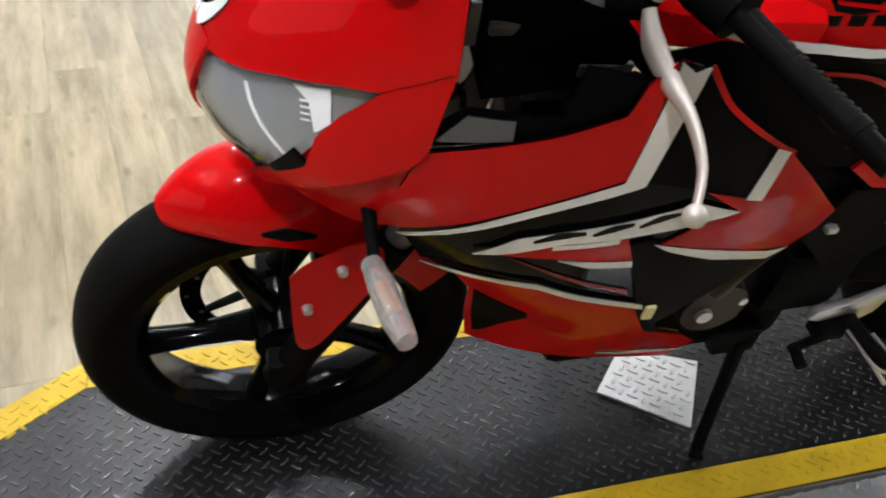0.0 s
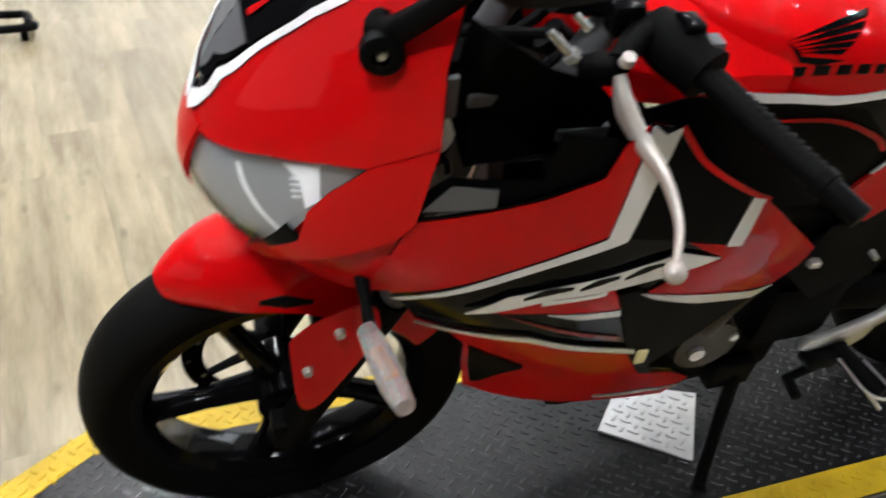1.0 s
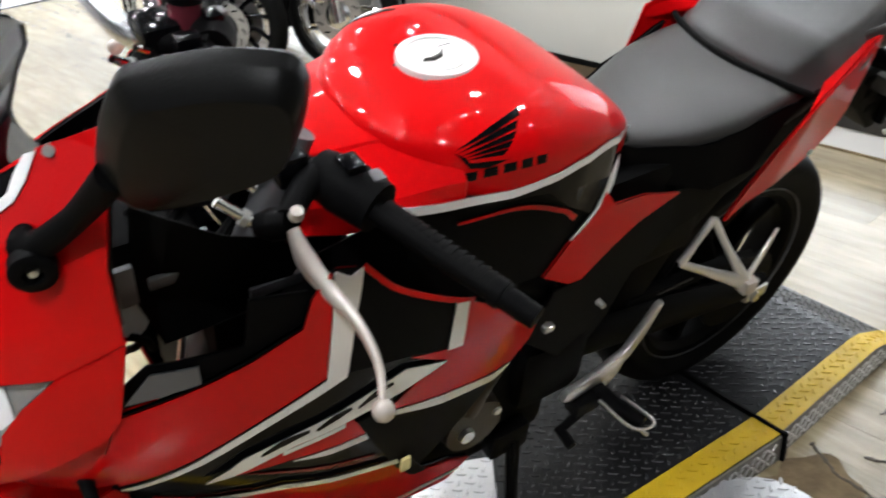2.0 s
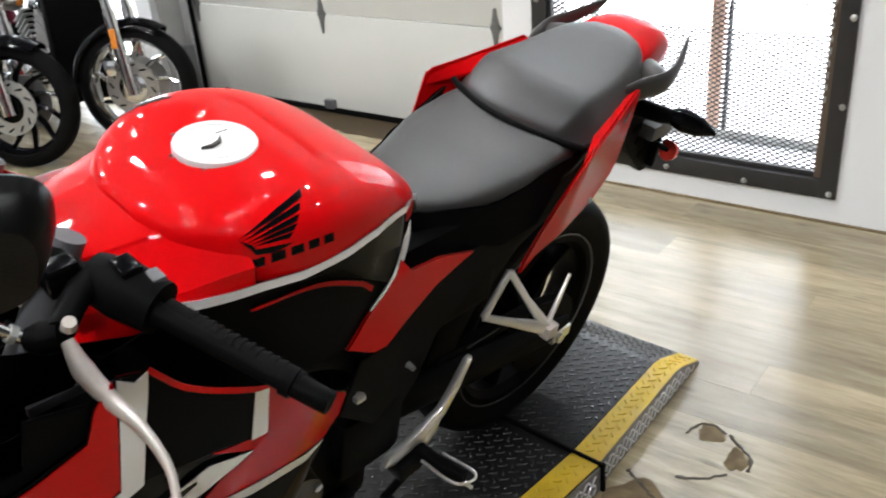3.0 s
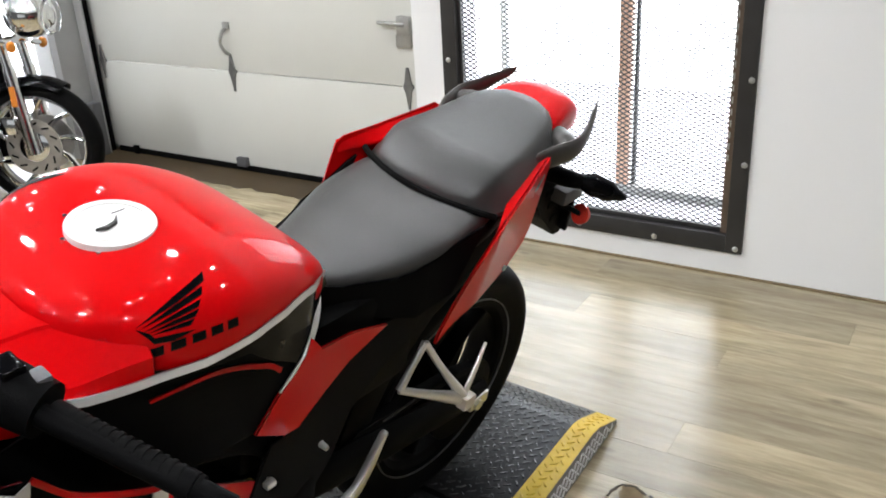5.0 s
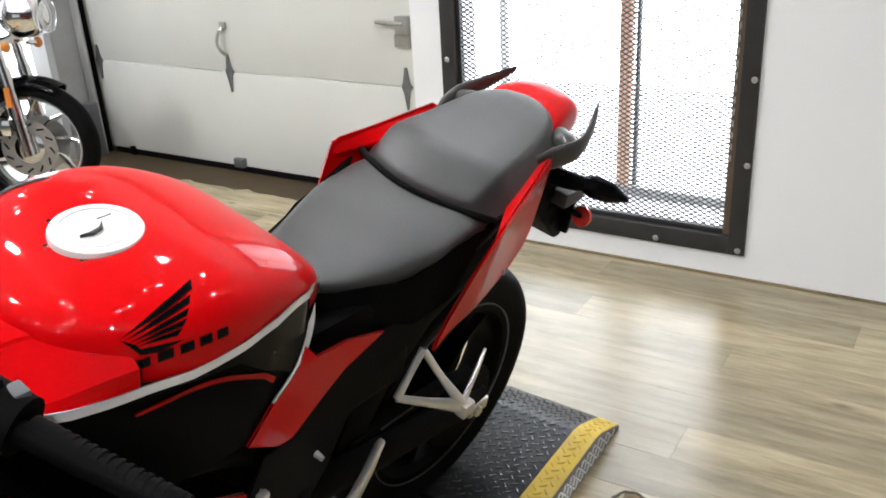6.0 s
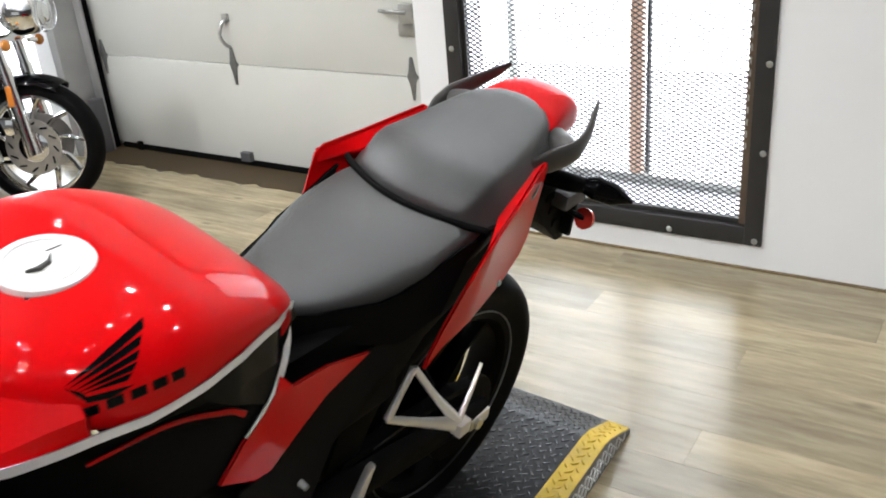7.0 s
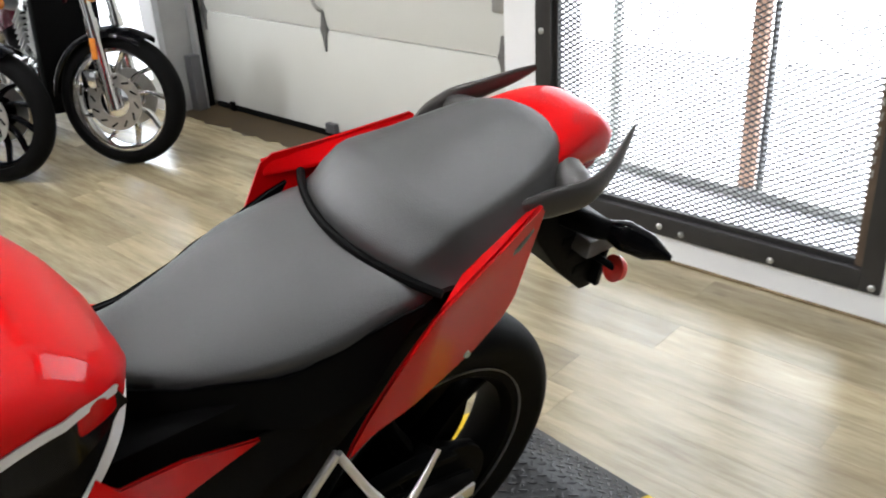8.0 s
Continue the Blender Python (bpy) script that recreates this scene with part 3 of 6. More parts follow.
def strip(name, x0, x1, ya, yb, z_lift):
    bm = bmesh.new()
    xs = [x0] + [x for x in (1.74, 1.78) if x0 < x < x1] + [x1]
    skin(bm, [[(x, ya, height(x) - 0.001), (x, yb, height(x) - 0.001), (x, yb, height(x) + z_lift), (x, ya, height(x) + z_lift)] for x in xs])
    part(name, taper(bm), YELLOW, lift, "worn yellow painted edge")


for ya, yb in ((Y0, Y0 + YW), (Y1 - YW, Y1)):
    strip("edge_stripe", -0.33, 1.329, ya, yb, 0.0012)
    strip("edge_stripe", 1.3395, 1.897, ya + (0.003 if ya < 0 else 0), yb, 0.0012)
for pts in ([(-0.62, 0.1), (-0.34, Y1), (-0.332, Y1), (-0.332, Y1 - YW), (-0.575, 0.05), (-0.62, 0.05)], [(-0.62, -0.06), (-0.34, Y0), (-0.332, Y0), (-0.332, Y0 + YW), (-0.575, -0.015), (-0.62, -0.015)]):
    part("edge_stripe", slab(pts, TOP - 0.001, TOP + 0.0012, 0), YELLOW, lift, "worn yellow painted edge")


def inside(x, y, pts):
    hit = False
    for (ax, ay), (bx, by) in zip(pts, pts[1:] + pts[:1]):
        if (ay > y) != (by > y) and x < (bx - ax) * (y - ay) / (by - ay) + ax:
            hit = not hit
    return hit


def lugs(name, spots, material, parent, length=0.0225, width=0.0058, tall=0.0022):
    """Raised bars of tread plate, crosswise in turn, at (x, y, z, normal tilt) spots."""
    verts, faces = [], []
    for x, y, z, tilt, k in spots:
        a = radians(45 if k else 135)
        c, s = math.cos(a), math.sin(a)
        n = len(verts)
        for f, h in ((1.0, 0.0), (0.62, tall)):
            for u, v in ((-1, 0), (-0.55, -1), (0.55, -1), (1, 0), (0.55, 1), (-0.55, 1)):
                lx, ly = u * length / 2 * (f if f == 1 else 0.82), v * width / 2 * f
                dx, dy = lx * c - ly * s, lx * s + ly * c
                verts.append((x + dx, y + dy, z + h + dx * tilt))
        for q in range(6):
            faces.append((n + q, n + (q + 1) % 6, n + 6 + (q + 1) % 6, n + 6 + q))
        faces.append(tuple(range(n + 6, n + 12)))
    me = bpy.data.meshes.new(name)
    me.from_pydata(verts, [], faces)
    me.materials.append(material)
    ob = new(name, me)
    ob.parent = parent
    return tagged(ob, "raised diamond tread bars", "", "", "stuff")


dark_spots, yellow_spots = [], []
P = 0.0222


def lattice(x0, x1, y0, y1):
    """Tread bars lie on a square lattice turned by 45 degrees, crosswise in turn."""
    reach = int((abs(x1 - x0) + abs(y1 - y0)) / P) + 2
    h = P / math.sqrt(2)
    for i in range(-reach, reach):
        for j in range(-reach, reach):
            x, y = x0 + (i + j) * h, y0 + (j - i) * h
            if x0 < x < x1 and y0 < y < y1:
                yield x, y, (i + j) % 2


for x, y, k in lattice(-0.62, 1.888, Y0 + 0.008, Y1 - 0.008):
    if x < 1.33 and not inside(x, y, DECK) or abs(x - 1.334) < 0.014:
        continue
    edge = y < Y0 + YW or y > Y1 - YW or (x < -0.34 and not inside(x, y, [(-0.62, 0.01), (-0.34, Y1 - 0.085), (-0.3, Y1 - 0.085), (-0.3, Y0 + 0.085), (-0.34, Y0 + 0.085), (-0.62, 0.005)]))
    if min(abs(y - Y0 - YW), abs(y - Y1 + YW)) < 0.003:
        continue
    spot = (x, tapered(x, y), height(x) + (0.001 if edge else 0), -0.45 if x > 1.78 else 0, k)
    (yellow_spots if edge else dark_spots).append(spot)
lugs("tread", dark_spots, TREAD, lift)
lugs("tread", yellow_spots, YELLOW, lift)
side_bars = [(0.03 + 0.017 * i, 0.014 + 0.017 * j, 0, 0, (i + j) % 2) for i in range(32) for j in range(4) if 0.014 + 0.017 * j < height(1.368 + 0.017 * i) - 0.008]
side_spots = lugs("tread", side_bars, STEEL, lift, length=0.021, width=0.006, tall=0.0022)
side_spots.matrix_local = pose(1.338, Y0 + 0.0018, 0, 90, 0, math.degrees(math.atan(TAPER)))
side_bars = [(0.02 + 0.017 * i, 0.014 + 0.017 * j, 0, 0, (i + j) % 2) for i in range(96) for j in range(3)]
side_spots = lugs("tread", side_bars, STEEL, lift, length=0.021, width=0.006, tall=0.0022)
side_spots.matrix_local = pose(-0.33, Y0 - 0.006, 0, 90, 0, 0)

# bright steel side wing with rounded corner
arc = [(1.12 + 0.115 * math.cos(a), -0.385 + 0.115 * math.sin(a)) for a in [radians(90 - 15 * k) for k in range(7)]]
wing = empty("side_wing", pose(0, 0, 0), "bright steel tread-plate side wing bolted to the lift", "side plate")
wing_pts = [(0.55, -0.27)] + arc + [(1.235, -0.42), (0.55, -0.42)]
part("plate", slab(wing_pts, 0.0, 0.06), STEEL, wing)
lugs("tread", [(x, y, 0.06, 0, k) for x, y, k in lattice(0.55, 1.235, -0.42, -0.27) if inside(x, y, wing_pts)], STEEL, wing)

# loose bright tread-plate offcut under the side stand
pad = empty("stand_pad", pose(0, 0, TOP + 0.0035), "loose square of bright steel tread plate under the bike", "metal plate")
pad_pts = [(0.581, 0.02), (0.68, 0.13), (0.82, 0.06), (0.714, -0.102)]
part("plate", slab(pad_pts, 0, 0.005, 0.0012), STEEL, pad)
lugs("tread", [(x, y, 0.005, 0, k) for x, y, k in lattice(0.58, 0.82, -0.1, 0.13) if inside(x, y, [(0.595, 0.02), (0.68, 0.115), (0.805, 0.06), (0.714, -0.085)])], STEEL, pad)

# ---- planks, the last of the structure ----


def lay_planks():
    """Planks in the stretch near the lift are parts of the floor; those further off are one joined layer."""
    width, length = 0.152, 1.22
    meshes = {}
    rest = bmesh.new()
    for i in range(-20, 31):
        x = -1.45 + i * width
        y, first = -4.95, True
        while y < 6.4:
            L = length * (0.12 + 0.85 * random.random()) if first else length
            first = False
            y1 = min(y + L, 6.45)
            key = round(y1 - y, 2)
            if -2.3 < x < 3.2 and -1.6 < y1 and y < 3.6:
                if key not in meshes:
                    bm = boxed(-width / 2 + 0.00025, width / 2 - 0.00025, 0.00025, key - 0.00025, -0.006, 0.0)
                    me = bpy.data.meshes.new("plank")
                    bm.to_mesh(me)
                    bm.free()
                    me.materials.append(WOOD)
                    meshes[key] = me
                ob = new("plank", meshes[key])
                ob.location = (x, y, 0)
                ob.parent = floor_ob
            else:
                box(rest, x - width / 2 + 0.00025, x + width / 2 - 0.00025, y + 0.00025, y1 - 0.00025, -0.006, 0.0)
            y += L
    tagged(part("far_planks", rest, WOOD, floor_ob, "", 0), "wood-look planks further off", "", "", "stuff")

# ---- the red sports motorcycle, leaning on its side stand ----
LEANING = Matrix.Translation((0, 0.089, 0.0704)) @ pose(0, 0, 0, 0, 0, -1.1) @ pose(0, 0, 0, 15.3, 0, 0)
bike = empty("motorcycle", LEANING, "red sports motorcycle with black panels leaning on its side stand", "motorcycle")
NOSE_Z, NOSE_X = (0.2, 0.5, 0.62, 0.70, 0.76, 0.80, 0.84, 0.90, 0.955, 1.0, 1.06, 1.12), (0.2, 0.12, 0.02, -0.05, -0.095, -0.09, -0.072, -0.047, -0.007, 0.018, 0.06, 0.09)
HALF_X, HALF_Y = (-0.1, 0.1, 0.2, 0.32, 0.47, 0.58, 0.74, 0.9), (0.235, 0.24, 0.25, 0.262, 0.255, 0.235, 0.19, 0.17)
TALL_Z, TALL_F = (0.15, 0.3, 0.42, 0.5, 0.58, 0.66, 0.72, 0.78, 0.86, 0.93, 1.0, 1.06, 1.12), (0.5, 0.66, 0.78, 0.85, 0.91, 0.96, 0.985, 1, 1, 0.99, 0.95, 0.9, 0.85)


def soft(v, xs, ys):
    """Interpolation with rounded corners."""
    return sum(float(np.interp(v + d, xs, ys)) for d in (-0.02, -0.01, 0, 0.01, 0.02)) / 5


def nose(z):
    return soft(z, NOSE_Z, NOSE_X)


def cowl(x, z):
    u = (x - nose(z)) / float(np.interp(z, (0.9, 1.05), (0.3, 0.2)))
    u = min(max(u, 0.0), 1.0)
    return soft(x, HALF_X, HALF_Y) * soft(z, TALL_Z, TALL_F) * math.sqrt(1 - (1 - u) ** 2)


def pair(name, outline, material, parent, off=0.0, thick=0.004, label="", depth=cowl, step=0.025, curve=0, nose_fn=None):
    """The same panel on both sides; returns the near one."""
    made = [part(name, sheet(outline, depth, thick, off, side, step, nose_fn, curve), material, parent, label, 50) for side in (-1, 1)]
    return made[0]


# front wheel ------------------------------------------------------------


def wheel(parent, x, z, R, w, rim_r, name, disc_side, disc_r, spokes=5, rim_mat=BLACKG):
    hub = new(name)
    hub.parent = parent
    hub.matrix_local = pose(x, 0, z)
    prof = []
    for k in range(17):
        a = radians(-105 + 210 * k / 16)
        prof.append((R - w * 0.62 + w * 0.62 * math.cos(a), w * math.sin(a)))
    prof += [(rim_r - 0.004, w * 0.72), (rim_r - 0.004, -w * 0.72)]
    part("tyre", ring_solid(bmesh.new(), prof, n=96), RUBBER, hub, "black rubber tyre", 50)
    hw = w * 0.7
    rim = [(rim_r + 0.006, hw + 0.004), (rim_r - 0.012, hw + 0.003), (rim_r - 0.024, hw * 0.72), (rim_r - 0.026, -hw * 0.72), (rim_r - 0.012, -hw - 0.003), (rim_r + 0.006, -hw - 0.004), (rim_r + 0.003, 0)]
    part("rim", ring_solid(bmesh.new(), rim, n=96), rim_mat, hub, "gloss black cast rim")
    for k in range(spokes):
        a0 = 2 * math.pi * k / spokes + radians(186)
        bm = bmesh.new()
        p0 = Vector((0.04 * math.cos(a0), 0, 0.04 * math.sin(a0)))
        pm = Vector((0.12 * math.cos(a0 + 0.03), 0, 0.12 * math.sin(a0 + 0.03)))
        p1 = Vector(((rim_r - 0.02) * math.cos(a0), 0, (rim_r - 0.02) * math.sin(a0)))
        pipe(bm, [p0, pm, p1], [0.026, 0.02, 0.024], n=10, flat=0.75, steps=3, up=(0, 1, 0))
        part("spoke", bm, rim_mat, hub)
    bm = bmesh.new()
    rod(bm, (0, -0.05, 0), (0, 0.05, 0), 0.042, n=28)
    rod(bm, (0, -0.062, 0), (0, 0.062, 0), 0.026, n=24)
    part("hub", bm, rim_mat, hub)
    if disc_r:
        y = disc_side * 0.062
        disc = part("brake_disc", ring_solid(bmesh.new(), [(disc_r, y - 0.002), (disc_r, y + 0.002), (disc_r - 0.032, y + 0.002), (disc_r - 0.032, y - 0.002)], n=64), BLACKM, hub, "dark drilled brake disc")
        for k in range(6):
            a = 2 * math.pi * k / 6
            pipe_bm = bmesh.new()
            pipe(pipe_bm, [(0.03 * math.cos(a), y, 0.03 * math.sin(a)), ((disc_r - 0.03) * math.cos(a + 0.35), y, (disc_r - 0.03) * math.sin(a + 0.35))], [0.011, 0.007], n=6, steps=2, up=(0, 1, 0), flat=0.5)
            part("carrier_arm", pipe_bm, BLACKM, disc)
        for k in range(18):
            a = 2 * math.pi * k / 18
            r = disc_r - (0.01 if k % 2 else 0.022)
            part("hole", rod(bmesh.new(), (r * math.cos(a), y - 0.0026, r * math.sin(a)), (r * math.cos(a), y + 0.0026, r * math.sin(a)), 0.004, n=8), ZINC, disc)
    return hub


wheel(bike, 0, 0.293, 0.293, 0.055, 0.219, "front_wheel", 1, 0.145)
rear = wheel(bike, 1.354, 0.305, 0.302, 0.06, 0.216, "rear_wheel", 1, 0.11, rim_mat=BLACKD)
part("rim_tape", ring_solid(bmesh.new(), [(0.219, -0.0495), (0.222, -0.0495), (0.222, -0.046), (0.219, -0.046)], n=96), GREYP, rear, "thin grey rim line")
part("axle_nut", rod(bmesh.new(), (0, -0.105, 0.293), (0, -0.075, 0.293), 0.012, n=6), ZINC, bike)

# fork -------------------------------------------------------------------
RAKE = math.tan(radians(25.5))
for s in (-1, 1):
    fork = part("fork_leg", rod(bmesh.new(), (-0.012, s * 0.09, 0.27), (0.012 + RAKE * 0.27, s * 0.09, 0.56), 0.026, 0.026, 20), BLACKM, bike, "black fork slider")
    part("stanchion", rod(bmesh.new(), (0.012 + RAKE * 0.25, s * 0.09, 0.54), (0.03 + RAKE * 0.72, s * 0.09, 1.0), 0.019, 0.019, 18), GREYP, fork)
    bm = boxed(-0.028, 0.028, s * 0.09 - 0.02, s * 0.09 + 0.02, 0.262, 0.325, 0.008)
    part("axle_clamp", bm, BLACKM, fork)
part("brake_caliper", boxed(0.06, 0.125, 0.06, 0.12, 0.3, 0.4, 0.012), BLACKM, bike, "black brake caliper")
part("brake_hose", pipe(bmesh.new(), [(0.08, 0.1, 0.4), (0.16, 0.11, 0.6), (0.2, 0.08, 0.85)], 0.006), BLACKD, bike)

# front fender: a hooked sheet over the tyre
bm = bmesh.new()
rings = []
for k in range(29):
    t = k / 28
    a = radians(119 - 84 * t)
    width = 0.077 * math.sqrt(min(1, 0.12 + t / 0.22))
    R0 = 0.316 + 0.036 * math.sin(min(math.pi / 2, t * 6))
    drop = float(np.interp(t, (0, 0.1, 0.25, 0.5, 1), (0.022, 0.05, 0.088, 0.115, 0.12)))
    ring = []
    for q in range(-8, 9):
        b = q / 8 * 1.45
        ring.append((R0 - drop * (1 - math.cos(b)) / (1 - math.cos(1.45)), width * math.sin(b) / math.sin(1.45)))
    ring += [(r - 0.004, y * 0.95) for r, y in ring[::-1]]
    rings.append([(r * math.cos(a), y, 0.293 + r * math.sin(a)) for r, y in ring])
skin(bm, rings)
fender = part("front_fender", bm, RED, bike, "glossy red front mudguard", 50)


def flank(x, z):
    return 0.118


guard_line = [(0.0, 0.545), (0.03, 0.575), (0.1, 0.6), (0.118, 0.55), (0.1, 0.5), (0.065, 0.44), (0.04, 0.4), (0.02, 0.39), (0.008, 0.41), (0.003, 0.47)]
for s in (-1, 1):
    guard = part("fork_guard", sheet(guard_line, flank, 0.004, 0.01, s, 0.02, None, 2), RED, fender, "red fork guard")
    for x, z in ((0.064, 0.555), (0.022, 0.485)):
        part("bolt", rod(bmesh.new(), (x, s * 0.125, z), (x, s * 0.137, z), 0.008, 0.006, 12), ZINC, guard)
part("vent", pipe(bmesh.new(), [(-0.03, -0.1, 0.6), (0.0, -0.106, 0.603), (0.035, -0.11, 0.6)], [0.004, 0.012, 0.004], n=10, flat=0.4), BLACKD, fender, "black fender vent")

# nose -------------------------------------------------------------------
front_cowl = pair("front_cowl", [(-0.09, 0.8), (-0.072, 0.832), (-0.008, 0.866), (0.04, 0.882), (0.076, 0.889), (0.137, 0.927), (0.14, 1.0), (0.17, 1.12), (0.122, 1.09), (0.109, 1.066), (0.096, 1.049), (0.046, 1.0), (0.001, 0.948), (-0.036, 0.904), (-0.073, 0.84), (-0.12, 0.8)], RED, bike, 0.006, 0.005, "glossy red upper nose fairing", nose_fn=nose, step=0.0125)
pair("nose_stripe", [(-0.0745, 0.834), (-0.038, 0.899), (0.0, 0.945), (0.045, 0.997), (0.095, 1.045), (0.108, 1.063), (0.122, 1.088), (0.114, 1.083), (0.104, 1.068), (0.0932, 1.05), (0.0442, 1.0015), (-0.0014, 0.9475), (-0.0403, 0.9012), (-0.0756, 0.8375)], WHITE, front_cowl, 0.0085, 0.002, "white stripe", nose_fn=nose, step=0.01)
pair("cowl_liner", [(-0.075, 0.846), (-0.01, 0.88), (0.07, 0.9), (0.137, 0.94), (0.14, 1.0), (0.17, 1.12), (0.05, 1.03), (-0.1, 0.84)], BLACKD, front_cowl, -0.004, 0.003, "black inside of the nose", nose_fn=nose, step=0.02)
pair("screen_panel", [(-0.1, 0.836), (-0.078, 0.837), (-0.041, 0.903), (-0.002, 0.949), (0.044, 1.003), (0.092, 1.051), (0.106, 1.075), (0.074, 1.047), (0.028, 1.003), (-0.008, 0.958), (-0.06, 0.93)], BLACKG, front_cowl, 0.006, 0.004, "gloss black panel under the windscreen", nose_fn=nose, step=0.01)
pair("screen_base", [(-0.1, 0.837), (-0.079, 0.838), (-0.042, 0.904), (-0.012, 0.938), (-0.012, 0.95), (-0.02, 0.95), (-0.06, 0.93)], GREYP, front_cowl, 0.0085, 0.002, "dark grey lower end of the windscreen", nose_fn=nose, step=0.01)
pair("red_line", band([(-0.006, 0.955), (0.028, 1.0), (0.074, 1.045), (0.114, 1.081)], [0.0011, 0.0013, 0.0015]), RED, front_cowl, 0.008, 0.002, "thin red line", nose_fn=nose, step=0.01)
pair("cheek_panel", [(0.076, 0.888), (0.137, 0.925), (0.118, 0.842), (0.112, 0.832), (0.1, 0.818), (0.06, 0.793), (0.02, 0.77), (-0.02, 0.742), (-0.035, 0.742), (-0.03, 0.755), (0.012, 0.79), (0.022, 0.826), (0.04, 0.851)], RED, bike, 0.009, 0.012, "red panel beside the headlamp with a sharp lower crease", nose_fn=nose, step=0.0125)
pair("cheek_lower", [(-0.03, 0.745), (0.02, 0.773), (0.06, 0.796), (0.1, 0.821), (0.114, 0.838), (0.113, 0.79), (0.118, 0.728), (0.06, 0.7), (0.012, 0.715), (-0.02, 0.733)], RED, bike, -0.002, 0.005, "recessed red panel under the crease", nose_fn=nose, step=0.0125)
pair("chin", [(-0.1, 0.765), (-0.03, 0.756), (-0.02, 0.737), (-0.06, 0.73), (-0.09, 0.745)], BLACKM, bike, 0.0, 0.005, "black chin under the headlamp", nose_fn=nose, step=0.012)
lamp_line = [(-0.0715, 0.829), (-0.081, 0.8), (-0.0885, 0.768), (-0.062, 0.757), (-0.034, 0.757), (-0.018, 0.772), (0.018, 0.824), (0.038, 0.85), (0.074, 0.886), (0.04, 0.879), (-0.008, 0.863)]
HEADM = mat("headlamp_reflector", (0.3, 0.31, 0.32), 0.3, metal=0.4, vary=0.1, scale=20)
for s in (-1, 1):
    lens = part("headlamp", sheet(lamp_line, cowl, 0.003, 0.003, s, 0.012, nose), LENS, bike, "clear headlamp lens", 50, False)
    part("reflector", sheet([(x * 1.12 + 0.003, 0.828 + (z - 0.828) * 1.22) for x, z in lamp_line], cowl, 0.003, -0.005, s, 0.012, nose), HEADM, lens, "silver reflector", 50)
    part("light_guide", sheet(band([(-0.042, 0.836), (-0.038, 0.818), (-0.026, 0.8), (-0.006, 0.783)], [0.003, 0.0035, 0.003]), cowl, 0.002, -0.003, s, 0.01, nose), WHITE, lens, "thin curved white light strip")
    bulb = part("bulb_reflector", sheet([(0.0, 0.862), (0.032, 0.873), (0.031, 0.838), (0.017, 0.824), (0.013, 0.852)], cowl, 0.002, -0.002, s, 0.01, nose), WHITE, lens, "bright white side reflector")
    for k in range(4):
        part("rib", sheet(band([(0.006, 0.833 + 0.006 * k), (0.014, 0.835 + 0.006 * k)], [0.002, 0.002]), cowl, 0.001, -0.001, s, 0.01, nose), WHITE, bulb)
    part("lamp_corner", sheet([(-0.02, 0.772), (0.0, 0.803), (0.013, 0.792), (-0.012, 0.765)], cowl, 0.006, 0.007, s, 0.012, nose), BLACKG, lens)

rings = []
for k in range(19):
    z = 0.7 + 0.142 * k / 18
    wide = 0.026 + 0.022 * k / 18
    outer = [(nose(z) + 0.15 * (wide * q / 6 / 0.24) ** 2 - 0.0065, wide * q / 6, z) for q in range(-6, 7)]
    rings.append(outer + [(px + 0.007, py, pz) for px, py, pz in outer[::-1]])
part("nose_bridge", skin(bmesh.new(), rings), RED, front_cowl, "red bridge between the headlamps", 50)

# windscreen: a smoked shell rising from the nose
rings = []
for k in range(13):
    t = k / 12
    ring = []
    for q in range(-10, 11):
        f = q / 10
        lip_x = float(np.interp(abs(f), (0, 0.2, 0.45, 0.76, 0.88, 1), (0.15, 0.145, 0.125, 0.107, 0.112, 0.124)))
        lip_z = float(np.interp(abs(f), (0, 0.2, 0.45, 0.76, 0.88, 1), (1.13, 1.127, 1.118, 1.109, 1.1, 1.088)))
        ring.append((-0.012 + (lip_x + 0.012) * t, (0.03 + 0.108 * t**0.8) * f, 0.945 - 0.005 * f * f + (lip_z - 0.945 + 0.005 * f * f) * t))
    rings.append(ring + [(px + 0.003, py, pz - 0.003) for px, py, pz in ring[::-1]])
screen_bm = skin(bmesh.new(), rings)
bmesh.ops.recalc_face_normals(screen_bm, faces=screen_bm.faces)
screen = part("windscreen", screen_bm, SMOKE, bike, "smoked windscreen", 50, False)
for s in (-1, 1):
    part("bolt", rod(bmesh.new(), (0.128, s * 0.142, 1.088), (0.124, s * 0.153, 1.095), 0.0065, 0.005, 12), ZINC, screen)

# dashboard and inner black trim behind the screen


def near_panel(name, outline, material, parent, off, thick, label):
    return part(name, sheet(outline, cowl, thick, off, -1, 0.025), material, parent, label, 50)


inner = near_panel("inner_trim", [(0.112, 0.84), (0.122, 0.866), (0.145, 0.888), (0.235, 0.89), (0.245, 0.945), (0.302, 0.935), (0.292, 0.898), (0.235, 0.876), (0.172, 0.855)], BLACKM, bike, -0.006, 0.006, "black sheet added to darken the opening in the fairing trim")
near_panel("trim_plate", [(0.122, 0.852), (0.148, 0.885), (0.19, 0.886), (0.19, 0.865)], GREYP, inner, 0.002, 0.003, "grey trim insert")
# near side only: a black sheet stands in for the dark depth of the opening
near_panel("inner_wall", [(0.13, 0.93), (0.14, 1.03), (0.24, 0.98), (0.3, 0.96), (0.33, 0.93), (0.29, 0.88), (0.16, 0.86)], BLACKD, bike, -0.07, 0.004, "black sheet added to darken the opening in the fairing")
bm = boxed(0.16, 0.22, -0.09, 0.09, 0.85, 0.925, 0.015)
part("dashboard", bm, BLACKM, bike, "black instrument cluster")
